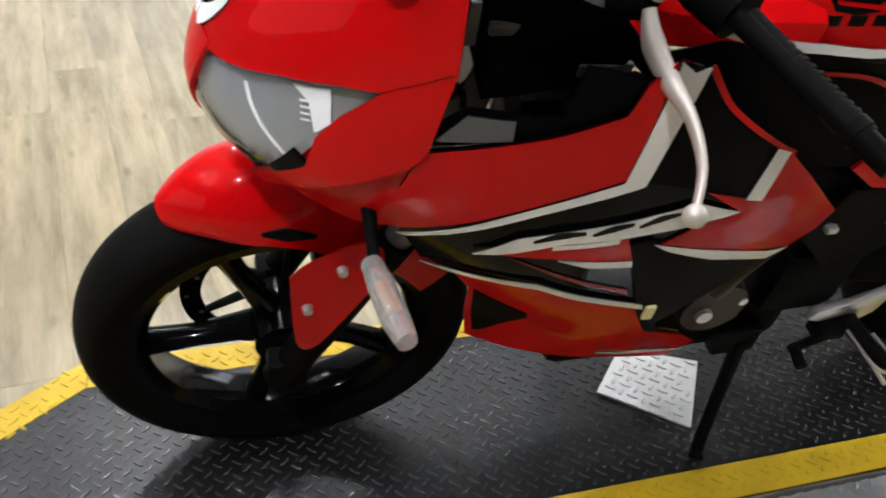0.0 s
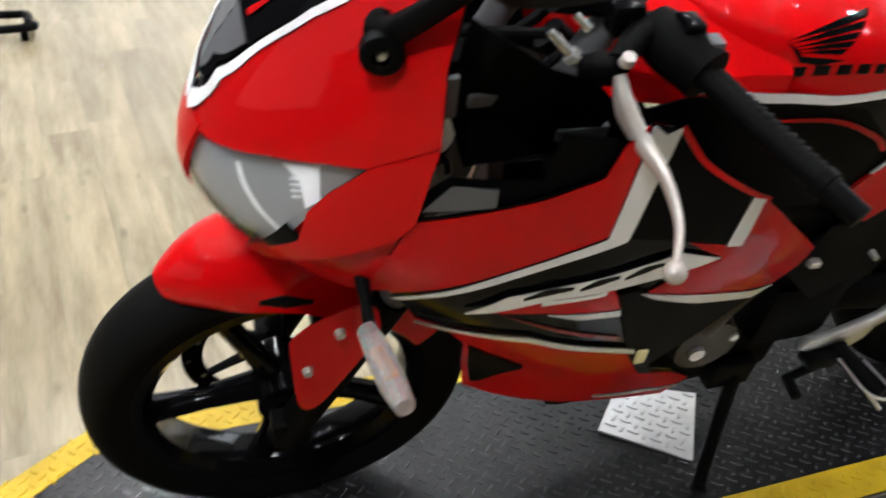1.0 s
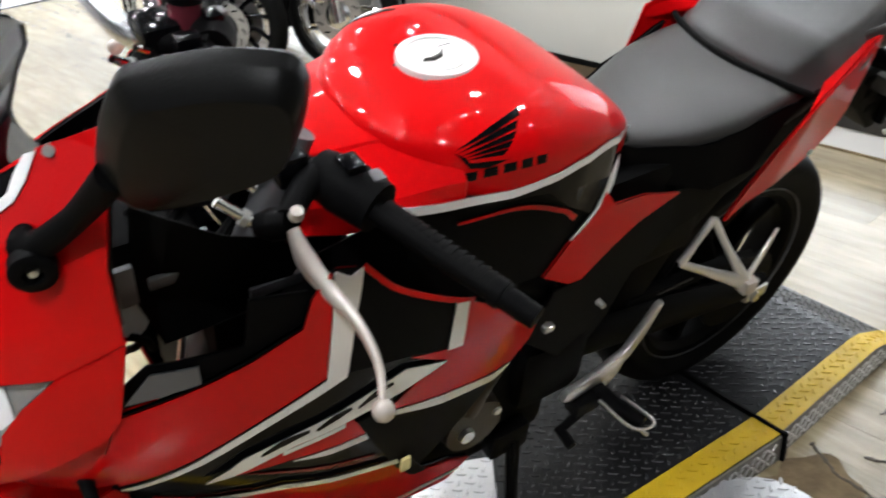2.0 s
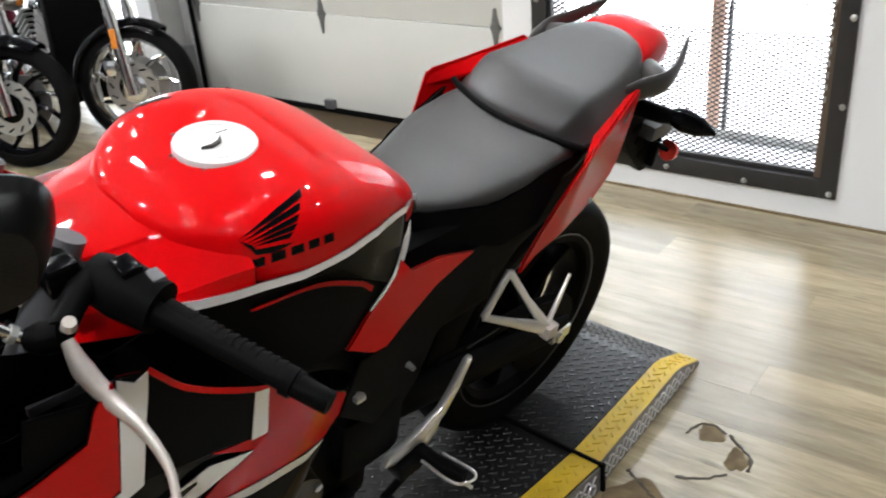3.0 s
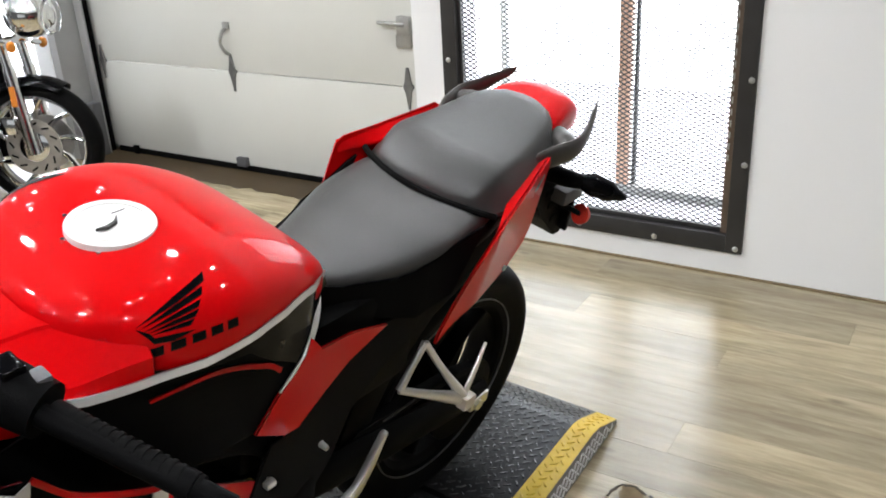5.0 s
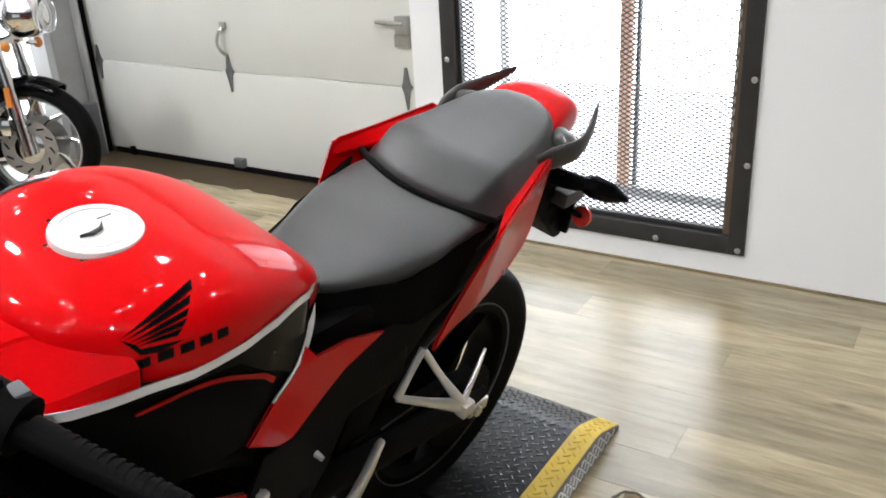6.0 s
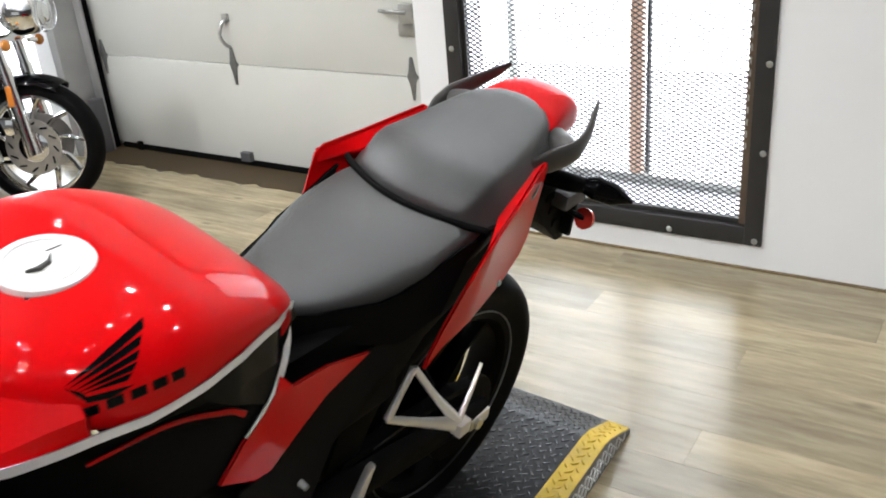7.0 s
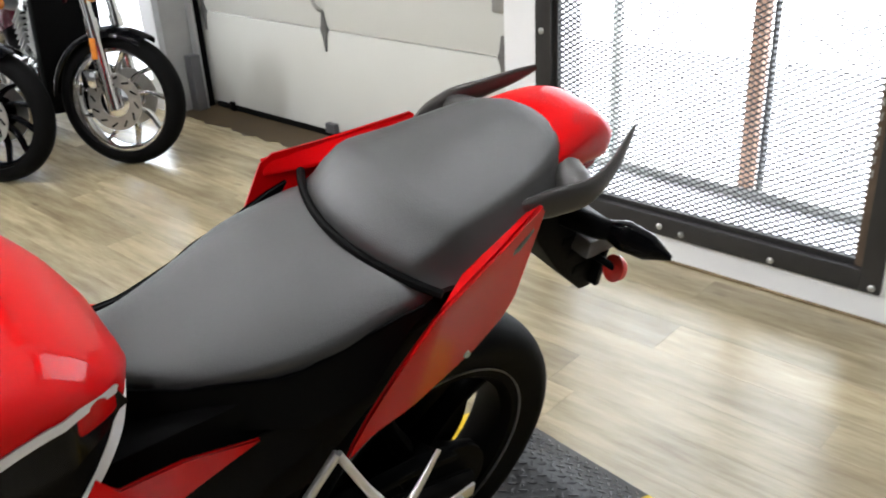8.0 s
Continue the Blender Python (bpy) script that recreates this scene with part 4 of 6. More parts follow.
for x0, x1, y, z0, z1 in ((0.268, 0.325, 0.186, 0.888, 0.902), (0.178, 0.215, 0.165, 0.925, 0.938), (0.148, 0.166, 0.165, 0.915, 0.962)):
    part("trim_strip", boxed(x0, x1, -y - 0.004, -y + 0.004, z0, z1, 0.002), GREYP, inner, "lighter grey trim strip")
for pts in ([(0.135, -0.13, 0.84), (0.15, -0.15, 0.86), (0.168, -0.15, 0.845), (0.175, -0.14, 0.82)], [(0.15, -0.12, 0.81), (0.163, -0.14, 0.835), (0.18, -0.12, 0.85)]):
    part("wire", pipe(bmesh.new(), pts, 0.0045, n=8), BLACKM, bike, "thin black wiring")
part("stay", rod(bmesh.new(), (0.198, -0.15, 0.8), (0.208, -0.15, 0.85), 0.004, 0.004, 8), ALU, bike, "bright thin stay")

# side fairing -----------------------------------------------------------
fair = pair("side_fairing", [(0.1, 0.724), (0.095, 0.79), (0.111, 0.836), (0.172, 0.855), (0.237, 0.876), (0.292, 0.898), (0.302, 0.933), (0.33, 0.955), (0.354, 0.947), (0.395, 0.901), (0.477, 0.841), (0.5, 0.831), (0.6, 0.735), (0.665, 0.675), (0.652, 0.642), (0.61, 0.62), (0.5, 0.66), (0.38, 0.714), (0.353, 0.709), (0.372, 0.66), (0.416, 0.568), (0.434, 0.542), (0.48, 0.46), (0.56, 0.4), (0.62, 0.33), (0.58, 0.3), (0.452, 0.375), (0.322, 0.41), (0.242, 0.414), (0.202, 0.599), (0.172, 0.641), (0.136, 0.656)], BLACKG, bike, 0.0, 0.006, "gloss black side fairing with red and white stripes")
pair("red_panel", [(0.1, 0.727), (0.095, 0.79), (0.111, 0.836), (0.172, 0.855), (0.237, 0.875), (0.291, 0.898), (0.302, 0.933), (0.323, 0.955), (0.319, 0.895), (0.312, 0.818), (0.257, 0.794), (0.203, 0.772)], RED, fair, 0.0035, 0.004, "glossy red upper side panel")
pair("stripe", [(0.101, 0.72), (0.203, 0.77), (0.257, 0.792), (0.312, 0.816), (0.319, 0.89), (0.326, 0.957), (0.342, 0.945), (0.356, 0.95), (0.344, 0.883), (0.335, 0.81), (0.259, 0.781), (0.205, 0.76), (0.112, 0.719)], WHITE, fair, 0.006, 0.0025, "white stripe")
pair("black_panel", [(0.356, 0.945), (0.395, 0.902), (0.476, 0.842), (0.474, 0.767), (0.42, 0.788), (0.338, 0.811)], BLACKM, fair, 0.003, 0.003, "matt black panel")
pair("stripe", [(0.477, 0.841), (0.497, 0.832), (0.496, 0.759), (0.472, 0.767)], WHITE, fair, 0.0055, 0.0025, "short white stripe")
pair("rear_panel", [(0.498, 0.832), (0.56, 0.775), (0.662, 0.676), (0.652, 0.642), (0.62, 0.62), (0.55, 0.641), (0.396, 0.702), (0.434, 0.731), (0.473, 0.747), (0.421, 0.784), (0.497, 0.758)], RED, fair, 0.0035, 0.004, "red rear fairing panel")
pair("edge_line", band([(0.358, 0.95), (0.4, 0.9), (0.48, 0.843), (0.505, 0.828)], [0.006, 0.006]), RED, fair, 0.005, 0.003)
pair("stripe", [(0.18, 0.701), (0.22, 0.733), (0.413, 0.772), (0.473, 0.747), (0.408, 0.733), (0.275, 0.723), (0.206, 0.704)], WHITE, fair, 0.006, 0.0025, "white stripe with dark lettering shapes")
for x0, x1, z0 in ((0.238, 0.292, 0.734), (0.3, 0.342, 0.744), (0.35, 0.395, 0.752)):
    pair("lettering_bar", band([(x0, z0 - 0.006), ((x0 + x1) / 2, z0 + 0.004), (x1, z0 + 0.008)], [0.004, 0.011, 0.005]), BLACKG, fair, 0.0068, 0.001)
pair("lettering_bar", band([(0.262, 0.716), (0.335, 0.723)], [0.007, 0.007]), WHITE, fair, 0.0062, 0.001)
pair("red_strip", [(0.207, 0.7), (0.275, 0.72), (0.345, 0.728), (0.354, 0.707), (0.367, 0.678), (0.274, 0.692)], RED, fair, 0.0035, 0.003)
pair("stripe", [(0.275, 0.69), (0.367, 0.677), (0.371, 0.664), (0.315, 0.674)], WHITE, fair, 0.005, 0.0025, "thin white stripe")
pair("red_streak", [(0.221, 0.692), (0.39, 0.602), (0.396, 0.588), (0.29, 0.65)], DRED, fair, 0.002, 0.002)
pair("stripe", [(0.137, 0.655), (0.265, 0.641), (0.427, 0.558), (0.432, 0.545), (0.27, 0.629), (0.172, 0.645)], WHITE, fair, 0.006, 0.0025, "thin white stripe")
pair("lower_panel", [(0.172, 0.643), (0.27, 0.627), (0.434, 0.543), (0.48, 0.45), (0.56, 0.395), (0.62, 0.33), (0.58, 0.298), (0.452, 0.372), (0.322, 0.408), (0.24, 0.412), (0.2, 0.6)], RED, fair, 0.0035, 0.004, "red lower fairing panel")
pair("stripe", band([(0.42, 0.405), (0.5, 0.37), (0.6, 0.32)], [0.004, 0.009, 0.003]), WHITE, fair, 0.006, 0.0025)
pair("vent", [(0.207, 0.596), (0.282, 0.545), (0.285, 0.535), (0.252, 0.448), (0.244, 0.44)], BLACKD, fair, 0.0055, 0.004, "black lower air vent", step=0.0125)
pair("stripe", [(0.384, 0.706), (0.48, 0.672), (0.576, 0.631), (0.616, 0.622), (0.584, 0.612), (0.48, 0.654), (0.409, 0.688)], WHITE, fair, 0.006, 0.0025, "white stripe above the engine opening")
pair("box_panel", [(0.353, 0.71), (0.38, 0.715), (0.4, 0.69), (0.44, 0.56), (0.5, 0.44), (0.47, 0.46), (0.43, 0.53)], BLACKM, fair, 0.004, 0.006, "black side duct")

pair("engine_shroud", [(0.384, 0.704), (0.48, 0.655), (0.584, 0.612), (0.6, 0.6), (0.56, 0.545), (0.52, 0.5), (0.48, 0.455), (0.44, 0.54)], BLACKM, fair, -0.002, 0.004, "black engine shroud")

# indicators on stalks
for s in (-1, 1):
    stalk = part("indicator", pipe(bmesh.new(), [(0.072, s * 0.195, 0.74), (0.07, s * 0.23, 0.728), (0.069, s * 0.262, 0.714)], [0.009, 0.006, 0.008], n=12), BLACKM, bike, "black indicator stalk")
    bm = bmesh.new()
    pipe(bm, [(0.066, s * 0.255, 0.718), (0.07, s * 0.29, 0.722), (0.074, s * 0.335, 0.729), (0.078, s * 0.366, 0.735)], [0.0115, 0.0145, 0.0145, 0.011], n=14, flat=1.0)
    lens = part("indicator_lens", bm, CLEARL, stalk, "cloudy clear indicator lens")
    part("bulb", pipe(bmesh.new(), [(0.068, s * 0.29, 0.727), (0.074, s * 0.33, 0.732)], 0.0055, n=8), ORANGE, lens, "amber bulb")

# tank -------------------------------------------------------------------
TANK = [(0.472, 0.05, 0.912, 0.952, 0.885), (0.483, 0.085, 0.912, 0.96, 0.885), (0.505, 0.118, 0.912, 0.968, 0.885), (0.54, 0.152, 0.91, 0.976, 0.883), (0.6, 0.183, 0.908, 0.984, 0.882), (0.67, 0.186, 0.9, 0.985, 0.88), (0.74, 0.175, 0.89, 0.969, 0.868), (0.81, 0.149, 0.876, 0.933, 0.852), (0.856, 0.112, 0.858, 0.89, 0.836), (0.884, 0.058, 0.844, 0.852, 0.828)]
tank_bm = body(TANK, n=80, power=4.2, fine=6)
tank_copy = tank_bm.copy()
tank = part("fuel_tank", tank_bm, RED, bike, "glossy red fuel tank", 60)


def apron():
    """The narrow faceted front of the tank, with a flat top and creased sloping sides."""
    rings = []
    for x, yt, zt, ym, zm, yb, zb in ((0.335, 0.05, 0.93, 0.09, 0.905, 0.104, 0.88), (0.4, 0.058, 0.941, 0.122, 0.91, 0.142, 0.885), (0.47, 0.07, 0.946, 0.146, 0.914, 0.16, 0.888), (0.51, 0.092, 0.954, 0.156, 0.92, 0.163, 0.89), (0.545, 0.116, 0.962, 0.166, 0.924, 0.168, 0.892), (0.551, 0.113, 0.958, 0.16, 0.924, 0.16, 0.892), (0.562, 0.085, 0.94, 0.135, 0.918, 0.135, 0.895)):
        half = [(0.0, zt + 0.002), (yt * 0.5, zt + 0.0015), (yt - 0.006, zt - 0.0005), (yt, zt - 0.002), (yt + 0.003, zt - 0.005), (yt * 0.5 + ym * 0.5 + 0.002, zt * 0.5 + zm * 0.5), (ym, zm), (yb, zb), (yb * 0.8, zb - 0.02)]
        rings.append([(x, -y, z) for y, z in half[::-1]] + [(x, y, z) for y, z in half[1:]])
    return skin(bmesh.new(), rings)


apron_bm = apron()
for f in apron_bm.faces:
    tank_copy.faces.new([tank_copy.verts.new(v.co) for v in f.verts])
part("tank_front", apron_bm, RED, tank, "creased red front of the tank", 18)
from mathutils.bvhtree import BVHTree

tank_copy.normal_update()
tank_tree = BVHTree.FromBMesh(tank_copy)


SLOPE = radians(40)


def tank_decal(name, outline, material, curve=0):
    """A thin transfer laid on both upper flanks of the tank; outline in (x, height across the slope)."""
    pts = [Vector((u, 0, v)) for u, v in outline]
    if curve:
        pts = smooth_line(pts + [pts[0]], curve)[:-1]
    for side in (1, -1):
        bm = bmesh.new()
        bm.faces.new([bm.verts.new(p) for p in pts])
        bm.normal_update()
        bmesh.ops.triangulate(bm, faces=bm.faces)
        lo, hi = [min(p[k] for p in pts) for k in range(3)], [max(p[k] for p in pts) for k in range(3)]
        cut_grid(bm, 0.006, 0.006, lo, hi)
        bmesh.ops.remove_doubles(bm, verts=bm.verts, dist=1e-5)
        into = Vector((0, math.cos(SLOPE), -math.sin(SLOPE)))
        for v in bm.verts:
            start = Vector((v.co.x, v.co.z * math.sin(SLOPE), v.co.z * math.cos(SLOPE))) - 1.2 * into
            spot, normal = tank_tree.ray_cast(start, into)[:2]
            normal = normal if normal.dot(into) < 0 else -normal
            spot = spot + normal * 0.0012
            v.co = (spot.x, side * spot.y, spot.z)
        part(name, bm, material, tank)


def cover(x, z):
    return float(np.interp(x, (0.3, 0.5, 0.7, 0.85, 1.0, 1.2), (0.15, 0.164, 0.16, 0.142, 0.128, 0.12))) - 6.5 * max(0, z - 0.78) * max(0, x - 0.74)


pair("stripe", band([(0.425, 0.912), (0.5, 0.9), (0.56, 0.899), (0.63, 0.9), (0.72, 0.908), (0.79, 0.902), (0.85, 0.876)], [0.011, 0.0115, 0.0115, 0.011, 0.011, 0.01, 0.008]), WHITE, tank, 0.003, 0.003, "white tank stripe", lambda x, z: float(np.interp(x, (0.43, 0.47, 0.5, 0.535, 0.552, 0.6, 0.67, 0.72, 0.79, 0.85), (0.148, 0.16, 0.164, 0.17, 0.173, 0.184, 0.187, 0.181, 0.16, 0.118))), 0.0125)
pair("tank_skirt", [(0.5, 0.898), (0.56, 0.894), (0.63, 0.896), (0.72, 0.903), (0.79, 0.897), (0.852, 0.871), (0.86, 0.852), (0.835, 0.838), (0.79, 0.842), (0.74, 0.858), (0.68, 0.876), (0.62, 0.886)], BLACKG, tank, 0.0012, 0.004, "gloss black lower edge of the tank", lambda x, z: float(np.interp(x, (0.5, 0.535, 0.6, 0.67, 0.72, 0.79, 0.85), (0.164, 0.17, 0.184, 0.187, 0.181, 0.16, 0.118))), 0.0125)
# wing emblem and lettering as plain dark shapes
for k, (x0, v0, x1, v1, w) in enumerate(((0.538, 0.637, 0.633, 0.66, 0.0086), (0.541, 0.634, 0.62, 0.6465, 0.0073), (0.544, 0.63, 0.61, 0.6355, 0.0062), (0.547, 0.627, 0.602, 0.627, 0.0054), (0.549, 0.624, 0.594, 0.62, 0.0046))):
    tank_decal("emblem_feather", [(x0, v0), ((x0 + x1) / 2, (v0 + v1) / 2 + w * 0.42), (x1, v1 + w * 0.5), (x1 - 0.007, v1 - w * 0.6), ((x0 + x1) / 2, (v0 + v1) / 2 - w * 0.42)], BLACKG)
tank_decal("emblem_foot", [(0.538, 0.637), (0.55, 0.626), (0.553, 0.62), (0.592, 0.611), (0.57, 0.609), (0.552, 0.614), (0.546, 0.624)], BLACKG)
for k in range(5):
    x0, v0 = 0.5455 + 0.0208 * k, 0.6005 - 0.0015 * k
    tank_decal("lettering_bar", [(x0, v0), (x0 + 0.0145, v0 - 0.001), (x0 + 0.0145, v0 + 0.0088), (x0, v0 + 0.0098)], BLACKG)
# filler cap
cap_m = pose(0.608, 0, 0.979, 0, -1, 0) @ Matrix.Diagonal((0.84, 0.84, 1, 1))
cap = new("filler_cap")
cap.parent = tank
cap.matrix_local = cap_m
tagged(cap, "brushed silver filler cap")
bm = ring_solid(bmesh.new(), [(0.0625, -0.006), (0.0625, 0.006), (0.061, 0.0085), (0.058, 0.0095), (0.05, 0.0095), (0.0485, 0.0075), (0.046, 0.0075), (0.0445, 0.009), (0.0005, 0.0092), (0.0005, -0.006)], n=64)
bmesh.ops.rotate(bm, cent=(0, 0, 0), matrix=Matrix.Rotation(radians(90), 3, "X"), verts=bm.verts)
CAPM = mat("cap_metal", (0.75, 0.74, 0.72), 0.4, metal=0.35, vary=0.06, scale=30)
part("cap_ring", bm, CAPM, cap)
part("lock_flap", prism([(-0.026, -0.002), (-0.012, 0.003), (0.004, 0.003), (0.02, -0.006), (0.006, 0.008), (-0.012, 0.009)], -0.003, 0.003, 0.001), RAILM, cap).matrix_local = pose(-0.004, -0.004, 0.0105, 90, 0, 15)
part("cap_mark", boxed(0.012, 0.034, 0.016, 0.0185, 0.0088, 0.0096), GREYP, cap, "faint engraved line")
for k in range(7):
    a = 2 * math.pi * k / 7 + 0.3
    bolt_bm = rod(bmesh.new(), (0.068 * math.cos(a), 0.068 * math.sin(a), -0.002), (0.068 * math.cos(a), 0.068 * math.sin(a), 0.0045), 0.0042, 0.0034, n=10)
    part("screw", bolt_bm, CHROME, cap, "small polished screw")
# side covers and frame --------------------------------------------------
pair("side_cover", [(0.36, 0.88), (0.44, 0.9), (0.54, 0.884), (0.64, 0.876), (0.74, 0.876), (0.82, 0.866), (0.862, 0.85), (0.83, 0.8), (0.74, 0.745), (0.7, 0.7), (0.52, 0.72), (0.4, 0.8)], BLACKM, bike, 0.0, 0.006, "matt black side cover under the tank", cover)
pair("gloss_cover", [(0.66, 0.874), (0.74, 0.873), (0.82, 0.864), (0.86, 0.85), (0.84, 0.82), (0.78, 0.775), (0.745, 0.8), (0.73, 0.81)], BLACKG, bike, 0.003, 0.004, "gloss black inset", cover)
pair("red_line", band([(0.54, 0.862), (0.64, 0.848), (0.715, 0.812), (0.745, 0.785)], [0.003, 0.006, 0.007, 0.008]), RED, bike, 0.004, 0.004, "", cover)
pair("stripe", band([(0.866, 0.848), (0.845, 0.82), (0.8, 0.785), (0.745, 0.745)], [0.008, 0.011, 0.01, 0.004]), WHITE, bike, 0.005, 0.003, "curved white stripe", cover)
pair("side_panel", [(0.7, 0.7), (0.76, 0.655), (0.79, 0.648), (0.84, 0.675), (0.9, 0.705), (0.992, 0.722), (0.9, 0.758), (0.83, 0.77), (0.81, 0.795), (0.775, 0.762), (0.74, 0.74)], RED, bike, 0.006, 0.005, "red side panel under the seat", cover)
pair("frame_cover", [(0.74, 0.645), (0.79, 0.64), (0.9, 0.7), (0.995, 0.72), (1.1, 0.7), (1.12, 0.655), (1.02, 0.63), (0.93, 0.58), (0.89, 0.5), (0.84, 0.45), (0.78, 0.48), (0.7, 0.56)], BLACKM, bike, 0.0, 0.006, "matt black frame cover", cover)
for x, z in ((0.859, 0.557), (0.735, 0.582)):
    for s in (-1, 1):
        part("bolt", rod(bmesh.new(), (x, s * 0.14, z), (x, s * 0.156, z), 0.006, 0.0045, 12), ZINC, bike)
part("bracket", boxed(0.722, 0.74, -0.172, -0.16, 0.579, 0.59, 0.003), ALU, bike, "small bright bracket")

# engine -----------------------------------------------------------------
eng = part("engine", boxed(0.4, 0.82, -0.12, 0.12, 0.24, 0.52, 0.03), BLACKM, bike, "black engine block")
part("cylinder", boxed(0.33, 0.52, -0.085, 0.085, 0.42, 0.68, 0.02, pose(0, 0, 0)), BLACKM, eng)
for k in range(7):
    part("fin", boxed(0.32, 0.53, -0.1, 0.1, 0.45 + 0.028 * k, 0.457 + 0.028 * k, 0.002), BLACKM, eng)
bm = bmesh.new()
rod(bm, (0.615, -0.168, 0.425), (0.615, -0.11, 0.425), 0.052, 0.06, 40)
part("clutch_cover", bm, GOLD, eng, "bronze engine side cover")
part("cover_cap", rod(bmesh.new(), (0.598, -0.176, 0.417), (0.598, -0.16, 0.417), 0.0125, 0.014, 24), ALU, eng, "bright round inspection cap")
part("cover_cap", rod(bmesh.new(), (0.655, -0.172, 0.44), (0.655, -0.16, 0.44), 0.007, 0.008, 20), ALU, eng)
part("cover_arm", pipe(bmesh.new(), [(0.6, -0.16, 0.46), (0.625, -0.165, 0.5), (0.66, -0.165, 0.545)], [0.022, 0.012, 0.006], flat=0.5), GOLD, eng)
part("sprocket_cover", boxed(0.72, 0.86, -0.15, -0.1, 0.36, 0.5, 0.025), BLACKM, eng, "black sprocket cover")
part("yellow_tag", boxed(0.43, 0.444, -0.243, -0.238, 0.535, 0.56, 0.001), mat("tag", (0.7, 0.62, 0.3), 0.5), bike, "small pale warning tag")
part("radiator", boxed(0.24, 0.29, -0.14, 0.14, 0.5, 0.82, 0.008), BLACKD, bike, "black radiator")
part("frame_rail", pipe(bmesh.new(), [(0.3, -0.06, 0.93), (0.5, -0.125, 0.76), (0.75, -0.12, 0.62), (0.84, -0.1, 0.4)], 0.02), BLACKM, bike)
part("frame_rail", pipe(bmesh.new(), [(0.3, 0.06, 0.93), (0.5, 0.125, 0.76), (0.75, 0.12, 0.62), (0.84, 0.1, 0.4)], 0.02), BLACKM, bike)
part("under_seat_box", boxed(0.72, 1.1, -0.115, 0.115, 0.55, 0.77, 0.02), BLACKD, bike)
part("exhaust_header", pipe(bmesh.new(), [(0.34, 0.05, 0.5), (0.28, 0.06, 0.36), (0.4, 0.1, 0.24), (0.75, 0.13, 0.2), (1.0, 0.15, 0.25)], 0.022), GREYP, bike)
part("silencer", pipe(bmesh.new(), [(1.0, 0.16, 0.27), (1.1, 0.18, 0.34), (1.38, 0.2, 0.44), (1.52, 0.2, 0.48)], [0.04, 0.072, 0.078, 0.06], n=20), BLACKM, bike, "black silencer")

# swingarm, chain, rear of the bike
for s in (-1, 1):
    part("swingarm", pipe(bmesh.new(), [(0.86, s * 0.1, 0.42), (1.1, s * 0.105, 0.38), (1.4, s * 0.105, 0.314)], [0.04, 0.042, 0.028], n=12, flat=0.6), BLACKD, bike, "black swingarm")
part("chain_guard", prism([(1.0, 0.452), (1.3, 0.42), (1.37, 0.4), (1.37, 0.385), (1.29, 0.405), (0.99, 0.435)], -0.1, -0.075, 0.003), BLACKD, bike, "black chain guard")
CHAIN = mat("chain_metal", (0.07, 0.055, 0.025), 0.4, metal=0.6, vary=0.3, scale=150)
chain = boxed(0.84, 1.4, -0.09, -0.075, -0.006, 0.006, 0.002, pose(0, 0, 0))
bmesh.ops.transform(chain, matrix=pose(0, 0, 0.445, 0, 5.2, 0), verts=chain.verts)
chain_ob = part("chain", chain, CHAIN, bike, "oily golden drive chain")
for k in range(34):
    part("link", rod(bmesh.new(), (0.85 + 0.0159 * k, -0.094, 0.445 - 0.0908 * (0.85 + 0.0159 * k)), (0.85 + 0.0159 * k, -0.071, 0.445 - 0.0908 * (0.85 + 0.0159 * k)), 0.006, n=8), CHAIN, chain_ob)
# the glint along the chain guard, made as a thin paler strip
part("chain_shine", boxed(1.07, 1.16, -0.1035, -0.1, 0.435, 0.438, 0.001), RAILM, bike, "pale strip painted as a glint along the chain guard")
# added black disc: stands in for the darkness between the rear spokes
part("sprocket_carrier", ring_solid(bmesh.new(), [(0.165, 0.03), (0.165, 0.05), (0.03, 0.05), (0.03, 0.03)], n=48), BLACKD, rear, "black disc added behind the spokes to darken the wheel")
part("sprocket", ring_solid(bmesh.new(), [(0.098, -0.09), (0.098, -0.083), (0.03, -0.083), (0.03, -0.09)], n=40), BLACKM, rear, "oily dark sprocket")
part("axle_nut", rod(bmesh.new(), (1.36, -0.132, 0.314), (1.36, -0.1, 0.314), 0.013, n=6), ALU, bike, "bright axle nut")
part("adjuster", boxed(1.34, 1.4, -0.125, -0.105, 0.3, 0.33, 0.003), ALU, bike)
part("shock", pipe(bmesh.new(), [(0.95, 0, 0.45), (1.05, 0, 0.72)], 0.035, n=16), BLACKM, bike)
part("hugger", prism([(0.96, 0.44), (1.0, 0.56), (1.12, 0.66), (1.3, 0.7), (1.33, 0.68), (1.18, 0.62), (1.08, 0.52), (1.02, 0.4), (0.99, 0.36)], -0.095, 0.095, 0.008), BLACKD, bike, "black inner rear mudguard")

# footrests --------------------------------------------------------------
hang = part("rider_hanger", prism([(0.994, 0.514), (0.982, 0.512), (0.955, 0.462), (0.93, 0.425), (0.9, 0.412), (0.86, 0.396), (0.812, 0.386), (0.8, 0.368), (0.825, 0.358), (0.87, 0.368), (0.915, 0.382), (0.945, 0.405), (0.972, 0.452)], -0.172, -0.158, 0.004), ALU, bike, "cast aluminium heel guard")
part("hanger_plate", prism([(0.875, 0.39), (0.915, 0.395), (0.94, 0.395), (0.93, 0.362), (0.905, 0.34), (0.885, 0.352)], -0.168, -0.155, 0.003), ALU, hang)
part("peg_block", boxed(0.83, 0.885, -0.185, -0.15, 0.318, 0.352, 0.006), BLACKM, hang, "black pivot block")
